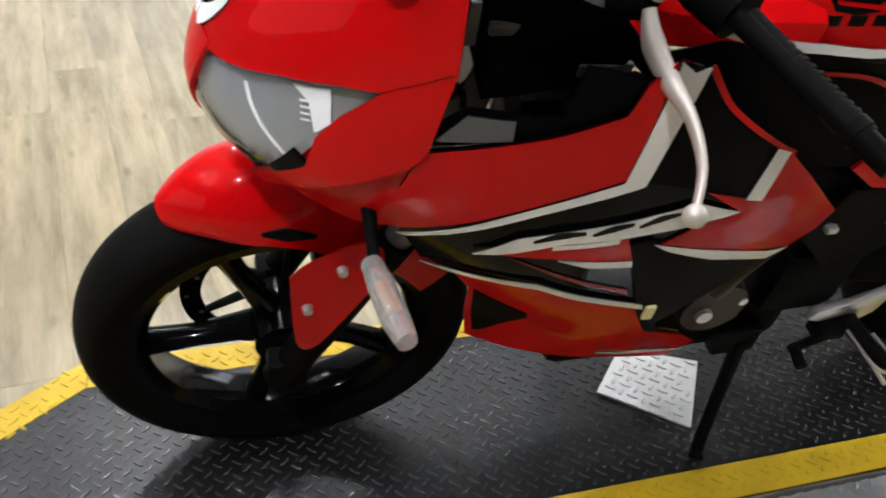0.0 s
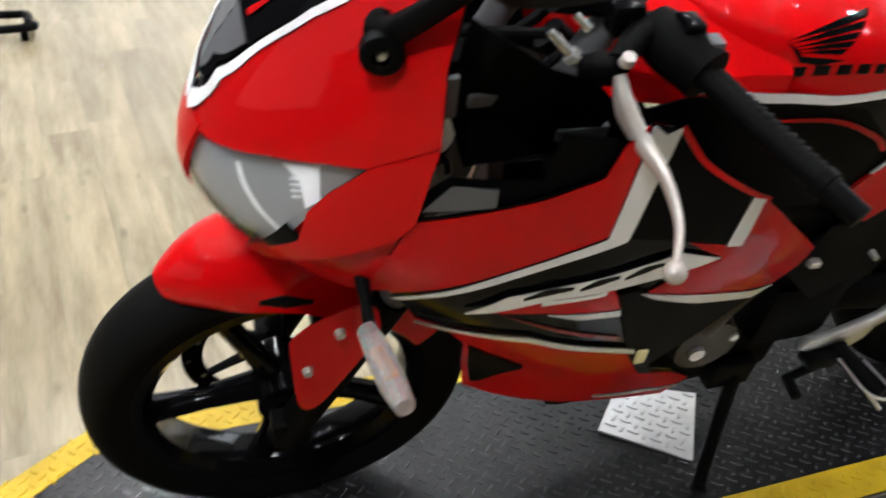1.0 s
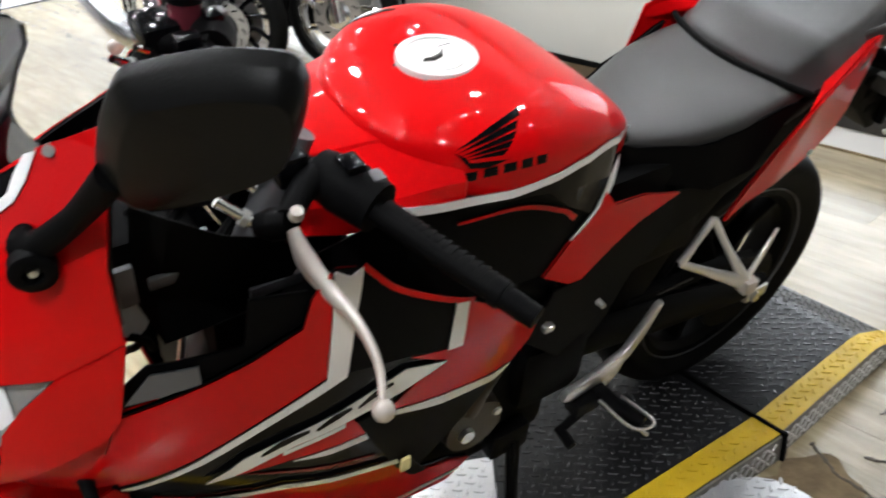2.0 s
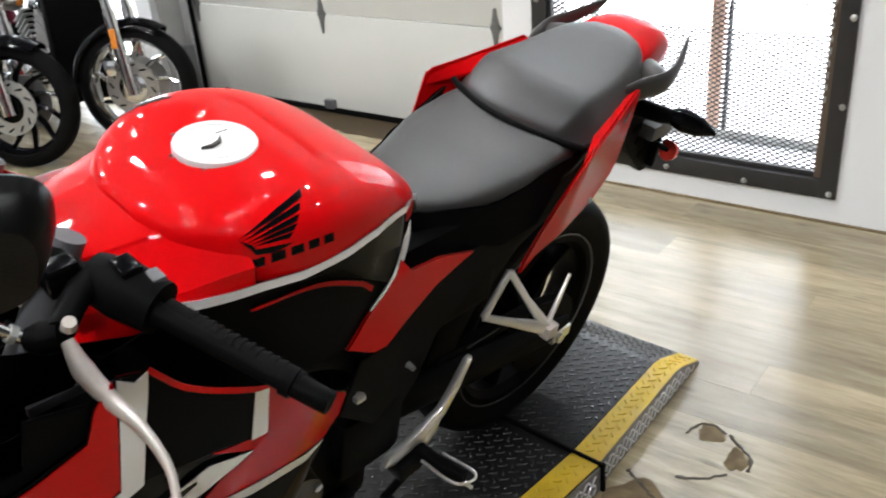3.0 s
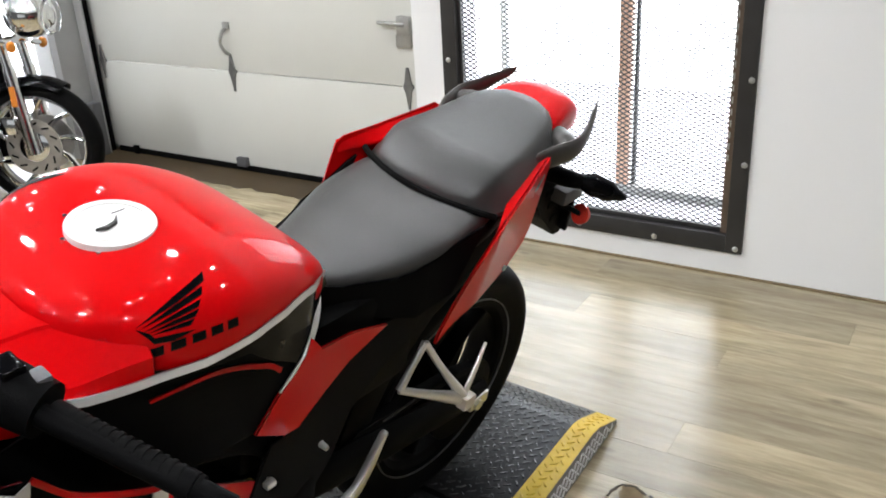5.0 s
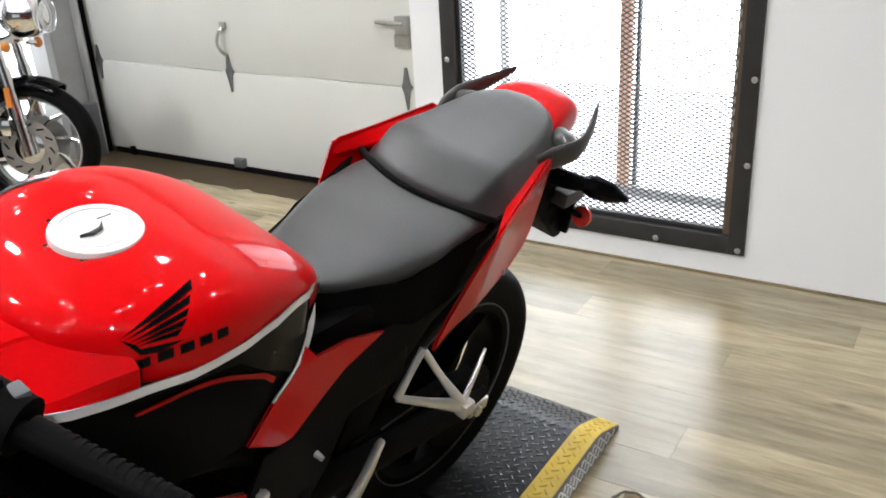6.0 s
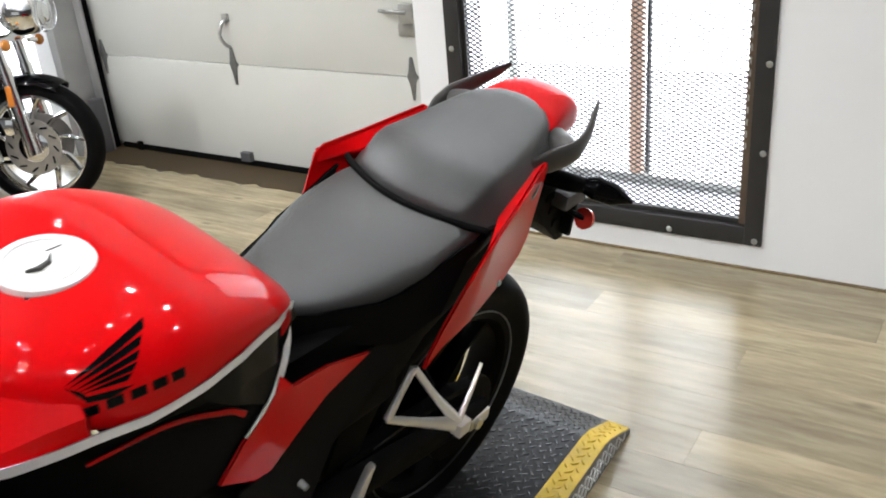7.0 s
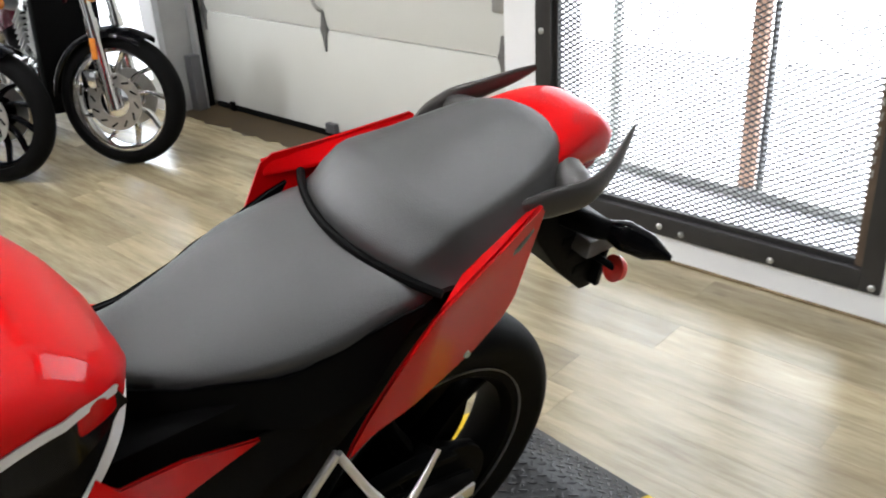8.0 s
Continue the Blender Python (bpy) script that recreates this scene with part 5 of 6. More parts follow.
part("footpeg", pipe(bmesh.new(), [(0.885, -0.16, 0.35), (0.895, -0.215, 0.345), (0.91, -0.262, 0.345)], [0.016, 0.015, 0.013], n=12), BLACKM, hang, "black rubber footpeg")
part("peg_rim", pipe(bmesh.new(), [(0.872, -0.19, 0.352), (0.885, -0.262, 0.348), (0.928, -0.27, 0.346), (0.915, -0.2, 0.349)], 0.0028, n=8), ALU, hang, "thin bright edge of the footpeg")
part("shift_lever", pipe(bmesh.new(), [(0.9, -0.17, 0.345), (0.86, -0.175, 0.325), (0.825, -0.178, 0.312), (0.8, -0.18, 0.303)], [0.009, 0.009, 0.008, 0.008], n=10), BLACKM, bike, "black shift lever")
part("shift_toe", pipe(bmesh.new(), [(0.803, -0.175, 0.304), (0.8, -0.215, 0.3)], 0.0095, n=10), BLACKM, bike)
part("link_rod", rod(bmesh.new(), (0.893, -0.17, 0.335), (0.955, -0.25, 0.267), 0.004, 0.004, 8), ALU, bike, "thin bright rod")
ph = part("passenger_hanger", pipe(bmesh.new(), [(1.095, -0.143, 0.637), (1.065, -0.145, 0.6), (1.039, -0.146, 0.562)], [0.007, 0.0065, 0.008], n=10), ALU, bike, "cast aluminium passenger footrest bracket")
part("arm", pipe(bmesh.new(), [(1.095, -0.143, 0.635), (1.125, -0.17, 0.575), (1.162, -0.203, 0.51)], [0.0065, 0.0065, 0.011], n=10), ALU, ph)
part("arm", pipe(bmesh.new(), [(1.039, -0.146, 0.562), (1.09, -0.172, 0.54), (1.155, -0.2, 0.512)], [0.0075, 0.009, 0.015], n=10, flat=0.7), ALU, ph)
part("peg", pipe(bmesh.new(), [(1.165, -0.2, 0.52), (1.2, -0.19, 0.548), (1.235, -0.18, 0.585)], [0.009, 0.008, 0.005], n=10, flat=0.6), ALU, ph, "folded passenger footpeg")
part("pivot", boxed(1.148, 1.178, -0.218, -0.195, 0.492, 0.52, 0.004), LEVER, ph)
part("passenger_hanger", pipe(bmesh.new(), [(1.095, 0.143, 0.637), (1.125, 0.17, 0.575), (1.162, 0.203, 0.51), (1.039, 0.146, 0.562)], 0.009, n=8), ALU, bike)
stand = part("side_stand", pipe(bmesh.new(), [(0.74, -0.13, 0.3), (0.72, -0.17, 0.2), (0.7, -0.215, 0.085), (0.69, -0.235, 0.07)], [0.014, 0.012, 0.011, 0.014], n=10), BLACKM, bike, "black side stand, folded down")
part("stand_spring", rod(bmesh.new(), (0.725, -0.15, 0.29), (0.712, -0.19, 0.17), 0.005), BLACKM, stand)
part("stand_bracket", boxed(0.68, 0.76, -0.15, -0.12, 0.26, 0.32, 0.008), BLACKM, bike)

# seats ------------------------------------------------------------------
SEAT = [(0.86, 0.05, 0.81, 0.836, 0.77), (0.9, 0.066, 0.793, 0.82, 0.76), (0.95, 0.088, 0.785, 0.813, 0.75), (1.02, 0.115, 0.788, 0.82, 0.74), (1.09, 0.136, 0.798, 0.835, 0.735), (1.15, 0.139, 0.81, 0.844, 0.75), (1.2, 0.136, 0.822, 0.85, 0.785), (1.25, 0.13, 0.825, 0.846, 0.8)]
part("rider_seat", body(SEAT, 36, 3.0, 6), SEATM, bike, "dark grey vinyl rider seat", 60)
pair("seat_skirt", [(0.86, 0.815), (0.93, 0.795), (1.02, 0.79), (1.1, 0.808), (1.17, 0.83), (1.2, 0.835), (1.13, 0.73), (1.05, 0.712), (0.95, 0.735), (0.83, 0.765), (0.815, 0.775)], BLACKM, bike, 0.001, 0.006, "black textured lower flank of the seat", lambda x, z: float(np.interp(x, (0.8, 0.86, 0.95, 1.05, 1.2), (0.1, 0.064, 0.092, 0.131, 0.152))) + 0.12 * max(0, 0.815 - z))
rings = []


def swept(x, y):
    """The pillion's front edge runs back towards its sides."""
    return x + 2.1 * y * y * max(0.0, min(1.0, (1.4 - x) / 0.17))


for x, zt, wt, wb, zb in ((1.179, 0.842, 0.085, 0.118, 0.826), (1.18, 0.856, 0.1, 0.13, 0.828), (1.186, 0.868, 0.108, 0.138, 0.83), (1.205, 0.884, 0.114, 0.146, 0.835), (1.228, 0.899, 0.116, 0.152, 0.84), (1.245, 0.905, 0.114, 0.154, 0.843), (1.27, 0.907, 0.112, 0.153, 0.846), (1.33, 0.91, 0.108, 0.15, 0.855), (1.39, 0.919, 0.1, 0.136, 0.868), (1.44, 0.929, 0.09, 0.116, 0.88), (1.47, 0.936, 0.076, 0.098, 0.886), (1.49, 0.9385, 0.058, 0.076, 0.89), (1.503, 0.936, 0.036, 0.05, 0.893), (1.508, 0.925, 0.018, 0.028, 0.896)):
    half = [(0.0, zt + 0.003), (wt * 0.35, zt + 0.0025), (wt * 0.72, zt + 0.0005), (wt - 0.008, zt - 0.003), (wt, zt - 0.006), (wt + 0.006, zt - 0.012), ((wt + wb) / 2, (zt + zb) / 2 - 0.006), (wb, zb + 0.008), (wb, zb)]
    rings.append([(swept(x, y), -y, z) for y, z in half[::-1]] + [(swept(x, y), y, z) for y, z in half[1:]])
pillion = part("pillion_seat", skin(bmesh.new(), rings), SEATM, bike, "raised dark grey vinyl pillion seat with bevelled flanks", 34)
part("seam", pipe(bmesh.new(), [(swept(1.176, y), y, 0.849 - 0.3 * y * y) for y in (-0.152, -0.12, -0.08, -0.04, 0.0, 0.04, 0.08, 0.12, 0.152)], 0.006, n=8), BLACKD, pillion, "black gap under the pillion edge")

# tail -------------------------------------------------------------------


def tail_y(x, z):
    flare = (0.5 + 0.5 * min(1, max(0, (z - 0.66) / 0.19))) * min(1, max(0, (1.41 - x) / 0.22))
    return 0.132 + 0.058 * flare


for side in (-1, 1):
    tail = part("tail_panel", sheet([(1.1, 0.64), (1.14, 0.668), (1.22, 0.692), (1.3, 0.712), (1.352, 0.738), (1.372, 0.762), (1.385, 0.82), (1.402, 0.886), (1.393, 0.898), (1.3, 0.876), (1.2, 0.858), (1.182, 0.846), (1.146, 0.775), (1.12, 0.71)], tail_y, 0.006, 0.0, side), RED, bike, "glossy red tail side panel", 40)
    rings = []
    for k in range(7):
        t = k / 6
        x, z = 1.184 + 0.21 * t, 0.8515 + 0.0465 * t
        y = tail_y(x, z)
        inner_y = y - 0.01 - 0.03 * min(1, 2 * t)
        rings.append([(x, side * y, z), (x + 0.02 * t, side * inner_y, z - 0.016), (x + 0.02 * t, side * inner_y, z - 0.022), (x, side * (y - 0.004), z - 0.006)])
    part("shelf", skin(bmesh.new(), rings), RED, tail)
    part("rivet", rod(bmesh.new(), (1.283, side * (tail_y(1.283, 0.715) - 0.002), 0.716), (1.283, side * (tail_y(1.283, 0.715) + 0.003), 0.716), 0.006, 0.005, 12), ZINC, tail)
TAIL = [(1.43, 0.078, 0.9, 0.912, 0.87), (1.465, 0.086, 0.905, 0.925, 0.865), (1.5, 0.084, 0.908, 0.937, 0.862), (1.545, 0.076, 0.906, 0.946, 0.857), (1.585, 0.067, 0.9, 0.94, 0.85), (1.614, 0.057, 0.89, 0.92, 0.846), (1.628, 0.046, 0.885, 0.905, 0.848), (1.634, 0.03, 0.882, 0.894, 0.854)]
part("tail_cowl", body(TAIL, 32, 2.8, 6), RED, bike, "glossy red tail cowl", 60)
part("tail_lamp", body([(1.55, 0.064, 0.856, 0.872, 0.83), (1.6, 0.052, 0.854, 0.868, 0.836), (1.622, 0.03, 0.853, 0.862, 0.845)], 24), DRED, bike, "dark red tail lamp")
part("tail_under", body([(1.1, 0.09, 0.74, 0.8, 0.7), (1.2, 0.135, 0.8, 0.84, 0.73), (1.3, 0.125, 0.82, 0.865, 0.74), (1.42, 0.09, 0.86, 0.895, 0.8), (1.58, 0.05, 0.85, 0.87, 0.83)], 24), BLACKM, bike, "black under-tail")
for s in (-1, 1):
    bm = bmesh.new()
    pipe(bm, [(1.37, s * 0.108, 0.878), (1.42, s * 0.126, 0.888), (1.475, s * 0.138, 0.894), (1.53, s * 0.128, 0.907), (1.575, s * 0.11, 0.925), (1.603, s * 0.098, 0.938)], [0.014, 0.022, 0.021, 0.015, 0.011, 0.005], n=16, flat=0.5)
    pipe(bm, [(1.465, s * 0.136, 0.892), (1.475, s * 0.11, 0.896), (1.488, s * 0.082, 0.9)], [0.015, 0.017, 0.014], n=12, flat=1.6, up=(0, 0.3, 1))
    part("grab_rail", bm, RAILM, bike, "dark grey cast grab rail")

# added black sheets that stand in for the dark inside the tail gap
pair("inner_fender", [(1.0, 0.7), (1.1, 0.73), (1.19, 0.835), (1.3, 0.86), (1.36, 0.85), (1.345, 0.77), (1.28, 0.722), (1.14, 0.67), (1.04, 0.64)], BLACKD, bike, 0.0, 0.005, "black sheet added to darken the gap behind the tail", lambda x, z: 0.112)
hanger = part("plate_hanger", prism([(1.46, 0.8), (1.56, 0.8), (1.615, 0.74), (1.645, 0.685), (1.668, 0.62), (1.655, 0.602), (1.63, 0.604), (1.56, 0.67), (1.5, 0.745)], -0.066, 0.066, 0.005), BLACKM, bike, "black number plate hanger")
part("plate_back", boxed(1.64, 1.652, -0.085, 0.085, 0.62, 0.7, 0.003), BLACKM, hanger)
for z in (0.66, 0.7, 0.735):
    part("slot", boxed(1.55 + 0.6 * (0.735 - z), 1.58 + 0.6 * (0.735 - z), -0.0685, -0.06, z - 0.008, z + 0.008, 0.002), BLACKD, hanger)
part("reflector", rod(bmesh.new(), (1.634, -0.112, 0.68), (1.644, -0.114, 0.677), 0.022, 0.02, 24), REDLENS, hanger, "round red reflector")
part("reflector_stem", rod(bmesh.new(), (1.62, -0.06, 0.69), (1.638, -0.112, 0.679), 0.006, 0.006, 10), BLACKM, hanger)
part("lamp_housing", boxed(1.575, 1.65, -0.1, 0.1, 0.71, 0.745, 0.008), GREYP, hanger, "grey plate lamp housing")
for s in (-1, 1):
    st = part("rear_indicator", pipe(bmesh.new(), [(1.535, s * 0.04, 0.79), (1.56, s * 0.1, 0.785), (1.58, s * 0.125, 0.782)], [0.02, 0.018, 0.015], n=12), BLACKM, bike, "black rear indicator")
    part("indicator_body", pipe(bmesh.new(), [(1.572, s * 0.115, 0.784), (1.59, s * 0.14, 0.78), (1.61, s * 0.172, 0.772), (1.63, s * 0.202, 0.763)], [0.012, 0.024, 0.021, 0.004], n=16, flat=1.0), BLACKG, st, "pointed black indicator body")

# handlebars -------------------------------------------------------------
part("top_clamp", prism([(0.27, 0.985), (0.3, 1.0), (0.36, 1.0), (0.37, 0.985), (0.33, 0.975)], -0.11, 0.11, 0.006), BLACKM, bike, "black top clamp")
for s in (-1, 1):
    bar = part("handlebar", rod(bmesh.new(), (0.35, s * 0.1, 0.99), (0.462, s * 0.385, 0.944), 0.011, 0.011, 14), BLACKM, bike, "black clip-on handlebar")
    part("grip", pipe(bmesh.new(), [(0.405, s * 0.215, 0.968), (0.43, s * 0.29, 0.957), (0.456, s * 0.36, 0.948)], [0.0146, 0.0136, 0.0136], n=20), RUBBER, bar, "black rubber grip")
    for k in range(14):
        f = 0.06 + 0.06 * k
        c0 = Vector((0.405, s * 0.215, 0.968)).lerp(Vector((0.456, s * 0.36, 0.948)), f)
        c1 = Vector((0.405, s * 0.215, 0.968)).lerp(Vector((0.456, s * 0.36, 0.948)), f + 0.03)
        part("grip_rib", rod(bmesh.new(), c0, c1, 0.0144, 0.0144, 20), RUBBER, bar)
    part("grip_ring", rod(bmesh.new(), (0.4485, s * 0.346, 0.9505), (0.4525, s * 0.356, 0.949), 0.0156, 0.0156, 20), BLACKM, bar)
    part("bar_end", rod(bmesh.new(), (0.4525, s * 0.358, 0.949), (0.466, s * 0.392, 0.9435), 0.0125, 0.012, 18), BLACKM, bar, "black bar-end weight")
    bm = bmesh.new()
    pipe(bm, [(0.372, s * 0.14, 0.98), (0.385, s * 0.17, 0.977), (0.402, s * 0.21, 0.97)], [0.026, 0.031, 0.028], n=16)
    switch = part("switchgear", bm, BLACKM, bar, "black handlebar switch housing")
    part("switch_button", boxed(0.378, 0.4, s * 0.175 - 0.014, s * 0.175 + 0.014, 1.0, 1.012, 0.003), BLACKG, switch)
    part("switch_button", boxed(0.4, 0.415, s * 0.195 - 0.01, s * 0.195 + 0.01, 0.99, 1.002, 0.003), GREYP, switch)
    part("perch", pipe(bmesh.new(), [(0.372, s * 0.145, 0.985), (0.34, s * 0.165, 0.985), (0.313, s * 0.19, 0.978)], [0.017, 0.014, 0.013], n=12), BLACKM, bar, "black lever perch")
    part("cable_boot", pipe(bmesh.new(), [(0.315, s * 0.19, 0.972), (0.3, s * 0.176, 0.965), (0.288, s * 0.166, 0.962)], [0.016, 0.017, 0.011], n=12), BLACKM, bar, "black rubber cable boot")
    part("cable_adjuster", rod(bmesh.new(), (0.29, s * 0.168, 0.962), (0.256, s * 0.15, 0.992), 0.007, 0.005, 12), CHROME, bar, "bright cable adjuster")
    part("adjuster_nut", rod(bmesh.new(), (0.281, s * 0.163, 0.97), (0.276, s * 0.161, 0.974), 0.0095, 0.0095, 6), ZINC, bar)
    part("cable_adjuster", rod(bmesh.new(), (0.297, s * 0.15, 0.992), (0.283, s * 0.142, 1.004), 0.005, 0.004, 10), CHROME, bar)
    part("clamp_block", boxed(0.325, 0.358, s * 0.135 - 0.012, s * 0.135 + 0.012, 0.975, 1.01, 0.005), BLACKG, bar)
    part("pivot_bolt", rod(bmesh.new(), (0.317, s * 0.197, 0.984), (0.317, s * 0.2, 0.993), 0.0075, 0.0065, 16), LEVER, bar)
    lever = bmesh.new()
    pipe(lever, [(0.312, s * 0.2, 0.972), (0.313, s * 0.225, 0.952), (0.319, s * 0.262, 0.938), (0.326, s * 0.3, 0.928), (0.327, s * 0.338, 0.908), (0.316, s * 0.368, 0.885)], [0.008, 0.0135, 0.011, 0.0074, 0.0058, 0.0055], n=14, flat=0.75)
    bmesh.ops.create_uvsphere(lever, u_segments=14, v_segments=10, radius=0.0112, matrix=Matrix.Translation((0.314, s * 0.372, 0.883)))
    part("lever", lever, LEVER, bar, "pale satin metal lever with ball end")
for pts in ([(0.27, -0.12, 0.97), (0.2, -0.05, 0.93), (0.22, 0.0, 0.85)], [(0.29, -0.08, 0.98), (0.21, -0.09, 0.9), (0.3, -0.1, 0.8)], [(0.26, 0.1, 0.97), (0.2, 0.06, 0.92), (0.25, 0.0, 0.84)], [(0.18, -0.15, 0.93), (0.24, -0.12, 0.9), (0.3, -0.1, 0.93)]):
    part("cable", pipe(bmesh.new(), pts, 0.006, n=8), BLACKM, bike, "black control cable")
part("clip", boxed(0.235, 0.25, -0.15, -0.13, 0.935, 0.95, 0.003), WHITE, bike)
part("horn", rod(bmesh.new(), (0.15, -0.12, 0.87), (0.165, -0.14, 0.875), 0.02, 0.024, 20), ALU, bike, "bright horn disc")
part("ignition", rod(bmesh.new(), (0.31, 0, 1.0), (0.312, 0, 1.015), 0.016, 0.016, 18), ZINC, bike)

# brake reservoir on the far bar
res = part("brake_reservoir", rod(bmesh.new(), (0.364, 0.2, 0.985), (0.366, 0.2, 1.022), 0.022, 0.022, 24), mat("reservoir_plastic", (0.12, 0.02, 0.03), 0.25, vary=0.2), bike, "dark translucent brake fluid reservoir")
part("cap", rod(bmesh.new(), (0.366, 0.2, 1.022), (0.3665, 0.2, 1.034), 0.024, 0.023, 24), BLACKM, res)
part("master_cylinder", boxed(0.3, 0.35, 0.17, 0.235, 0.975, 1.005, 0.008), BLACKG, bike, "black brake master cylinder")
part("brake_lever_arm", pipe(bmesh.new(), [(0.349, 0.163, 0.972), (0.33, 0.192, 0.973), (0.304, 0.238, 0.972), (0.291, 0.3, 0.973), (0.286, 0.36, 0.975), (0.288, 0.41, 0.976)], [0.014, 0.019, 0.021, 0.019, 0.016, 0.012], n=16, flat=0.8), POLISH, bike, "polished brake lever")

# mirrors ----------------------------------------------------------------
for s in (-1, 1):
    base = part("mirror", pipe(bmesh.new(), [(0.09, s * 0.164, 1.016), (0.098, s * 0.178, 1.026), (0.126, s * 0.202, 1.062), (0.152, s * 0.232, 1.112)], [0.021, 0.0135, 0.0115, 0.014], n=16), BLACKM, bike, "black mirror on a short stalk")
    part("pivot", ring_solid(bmesh.new(), [(0.02, -0.008), (0.02, 0.006), (0.016, 0.009), (0.009, 0.009), (0.008, 0.0), (0.0005, 0.0), (0.0005, -0.008)], n=24), BLACKM, base, "hollow rubber boot").matrix_local = pose(0.085, s * 0.184, 1.008, 0, 0, 12 if s > 0 else 168)
    part("stud", rod(bmesh.new(), (0.085, s * 0.182, 1.008), (0.084, s * 0.19, 1.008), 0.005, 0.004, 10), ZINC, base)
    bm = bmesh.new()
    shape = [(-0.037, 0.05), (0.023, 0.056), (0.072, 0.049), (0.086, 0.036), (0.083, 0.014), (0.066, -0.019), (0.042, -0.043), (-0.023, -0.066), (-0.083, -0.078), (-0.107, -0.073), (-0.111, -0.053), (-0.1, -0.026), (-0.075, 0.012), (-0.052, 0.039)]
    outline = smooth_line([(u, 0, v) for u, v in shape + shape[:1]], 4)[:-1]
    hub = Vector((0.04, 0, -0.02))
    mid = Vector((0.208, s * 0.285, 1.172))
    ax = Vector((0.1, s * 0.09, 0.035)).normalized()
    up = Vector((0.02, s * 0.05, 0.1)).normalized()
    up = (up - ax * up.dot(ax)).normalized()
    fwd = ax.cross(up)
    fwd = fwd if fwd.x > 0 else -fwd
    rings = []
    for d, f in ((-0.0205, 0.3), (-0.02, 0.8), (-0.018, 0.835), (-0.002, 0.985), (0.002, 1.0), (0.014, 1.0), (0.017, 0.97)):
        rings.append([mid + ax * (hub.x + (p.x - hub.x) * f) + up * (hub.z + (p.z - hub.z) * f) + fwd * d for p in outline])
    shell = part("mirror_shell", skin(bm, rings), MIRRORM, base, "matt black mirror shell", 30)
    bm = bmesh.new()
    bm.faces.new([bm.verts.new(mid + ax * (p.x * 0.93) + up * (p.z * 0.93) + fwd * 0.0175) for p in outline])
    part("mirror_glass", bm, CHROME, shell, "mirror glass")

# ---- parked cruisers behind ----


def cruiser(x, y, heading, paint, rim_mat, label, disc_mat, lean=6, spokes=9, twin_lamp=False):
    """A cruiser whose front wheel stands at (x, y); its own x axis runs backwards from the front axle."""
    R = 0.296
    m = pose(x, y, 0.0, 0, 0, heading + 180) @ pose(0, 0, 0, lean, 0, 0)
    c = empty("cruiser_motorcycle", m, label, "motorcycle", "parked cruisers")

    def round_wheel(wx, name, w, rr):
        h = new(name)
        h.parent = c
        h.matrix_local = pose(wx, 0, R)
        prof = [(R - 0.05 + 0.05 * math.cos(radians(a)), w * math.sin(radians(a))) for a in range(-105, 106, 15)] + [(rr - 0.004, w * 0.7), (rr - 0.004, -w * 0.7)]
        part("tyre", ring_solid(bmesh.new(), prof, n=64), RUBBER, h)
        hw = w * 0.7
        part("rim", ring_solid(bmesh.new(), [(rr + 0.008, hw), (rr - 0.014, hw), (rr - 0.024, hw * 0.6), (rr - 0.024, -hw * 0.6), (rr - 0.014, -hw), (rr + 0.008, -hw)], n=64), rim_mat, h, "polished rim" if rim_mat is CHROME else "black rim")
        for k in range(spokes):
            a = 2 * math.pi * k / spokes
            part("spoke", pipe(bmesh.new(), [(0.03 * math.cos(a), 0, 0.03 * math.sin(a)), (0.13 * math.cos(a + 0.12), 0, 0.13 * math.sin(a + 0.12)), ((rr - 0.015) * math.cos(a + 0.35), 0, (rr - 0.015) * math.sin(a + 0.35))], [0.024, 0.02, 0.016], n=8, flat=0.6, steps=4, up=(0, 1, 0)), rim_mat, h)
        part("hub", rod(bmesh.new(), (0, -0.06, 0), (0, 0.06, 0), 0.04, n=24), rim_mat, h)
        for s in (-1, 1):
            disc = part("brake_disc", ring_solid(bmesh.new(), [(0.128, s * 0.07), (0.128, s * 0.075), (0.07, s * 0.075), (0.07, s * 0.07)], n=48), disc_mat, h, "drilled steel brake disc")
            part("disc_carrier", ring_solid(bmesh.new(), [(0.072, s * 0.06), (0.072, s * 0.072), (0.05, s * 0.078), (0.03, s * 0.078), (0.03, s * 0.06)], n=32), rim_mat, disc)
            for k in range(12):
                a = 2 * math.pi * k / 12
                part("hole", pipe(bmesh.new(), [(0.094 * math.cos(a), s * 0.0755, 0.094 * math.sin(a)), (0.116 * math.cos(a + 0.25), s * 0.0755, 0.116 * math.sin(a + 0.25))], 0.0045, n=6, steps=2, flat=1.0, up=(0, 1, 0)), BLACKM, disc)
        return h

    turned = Matrix.Translation((0.12, 0, 0)) @ pose(0, 0, 0, 0, 0, -42) @ Matrix.Translation((-0.12, 0, 0))

    def chassis(name, bm, material, parent, label=""):
        bmesh.ops.transform(bm, matrix=turned, verts=bm.verts)
        return part(name, bm, material, parent, label)

    round_wheel(0, "front_wheel", 0.056, 0.236)
    hind = round_wheel(1.65, "rear_wheel", 0.075, 0.22)
    hind.matrix_local = turned @ pose(1.65, 0, R)
    bm = bmesh.new()
    rings = []
    for k in range(25):
        a = radians(122 - 118 * k / 24)
        ring = [(0.324 - 0.05 * (1 - math.cos(q / 6 * 1.4)), 0.078 * math.sin(q / 6 * 1.4)) for q in range(-6, 7)]
        ring += [(r - 0.004, yy * 0.95) for r, yy in ring[::-1]]
        rings.append([(r * math.cos(a) , yy, R + r * math.sin(a)) for r, yy in ring])
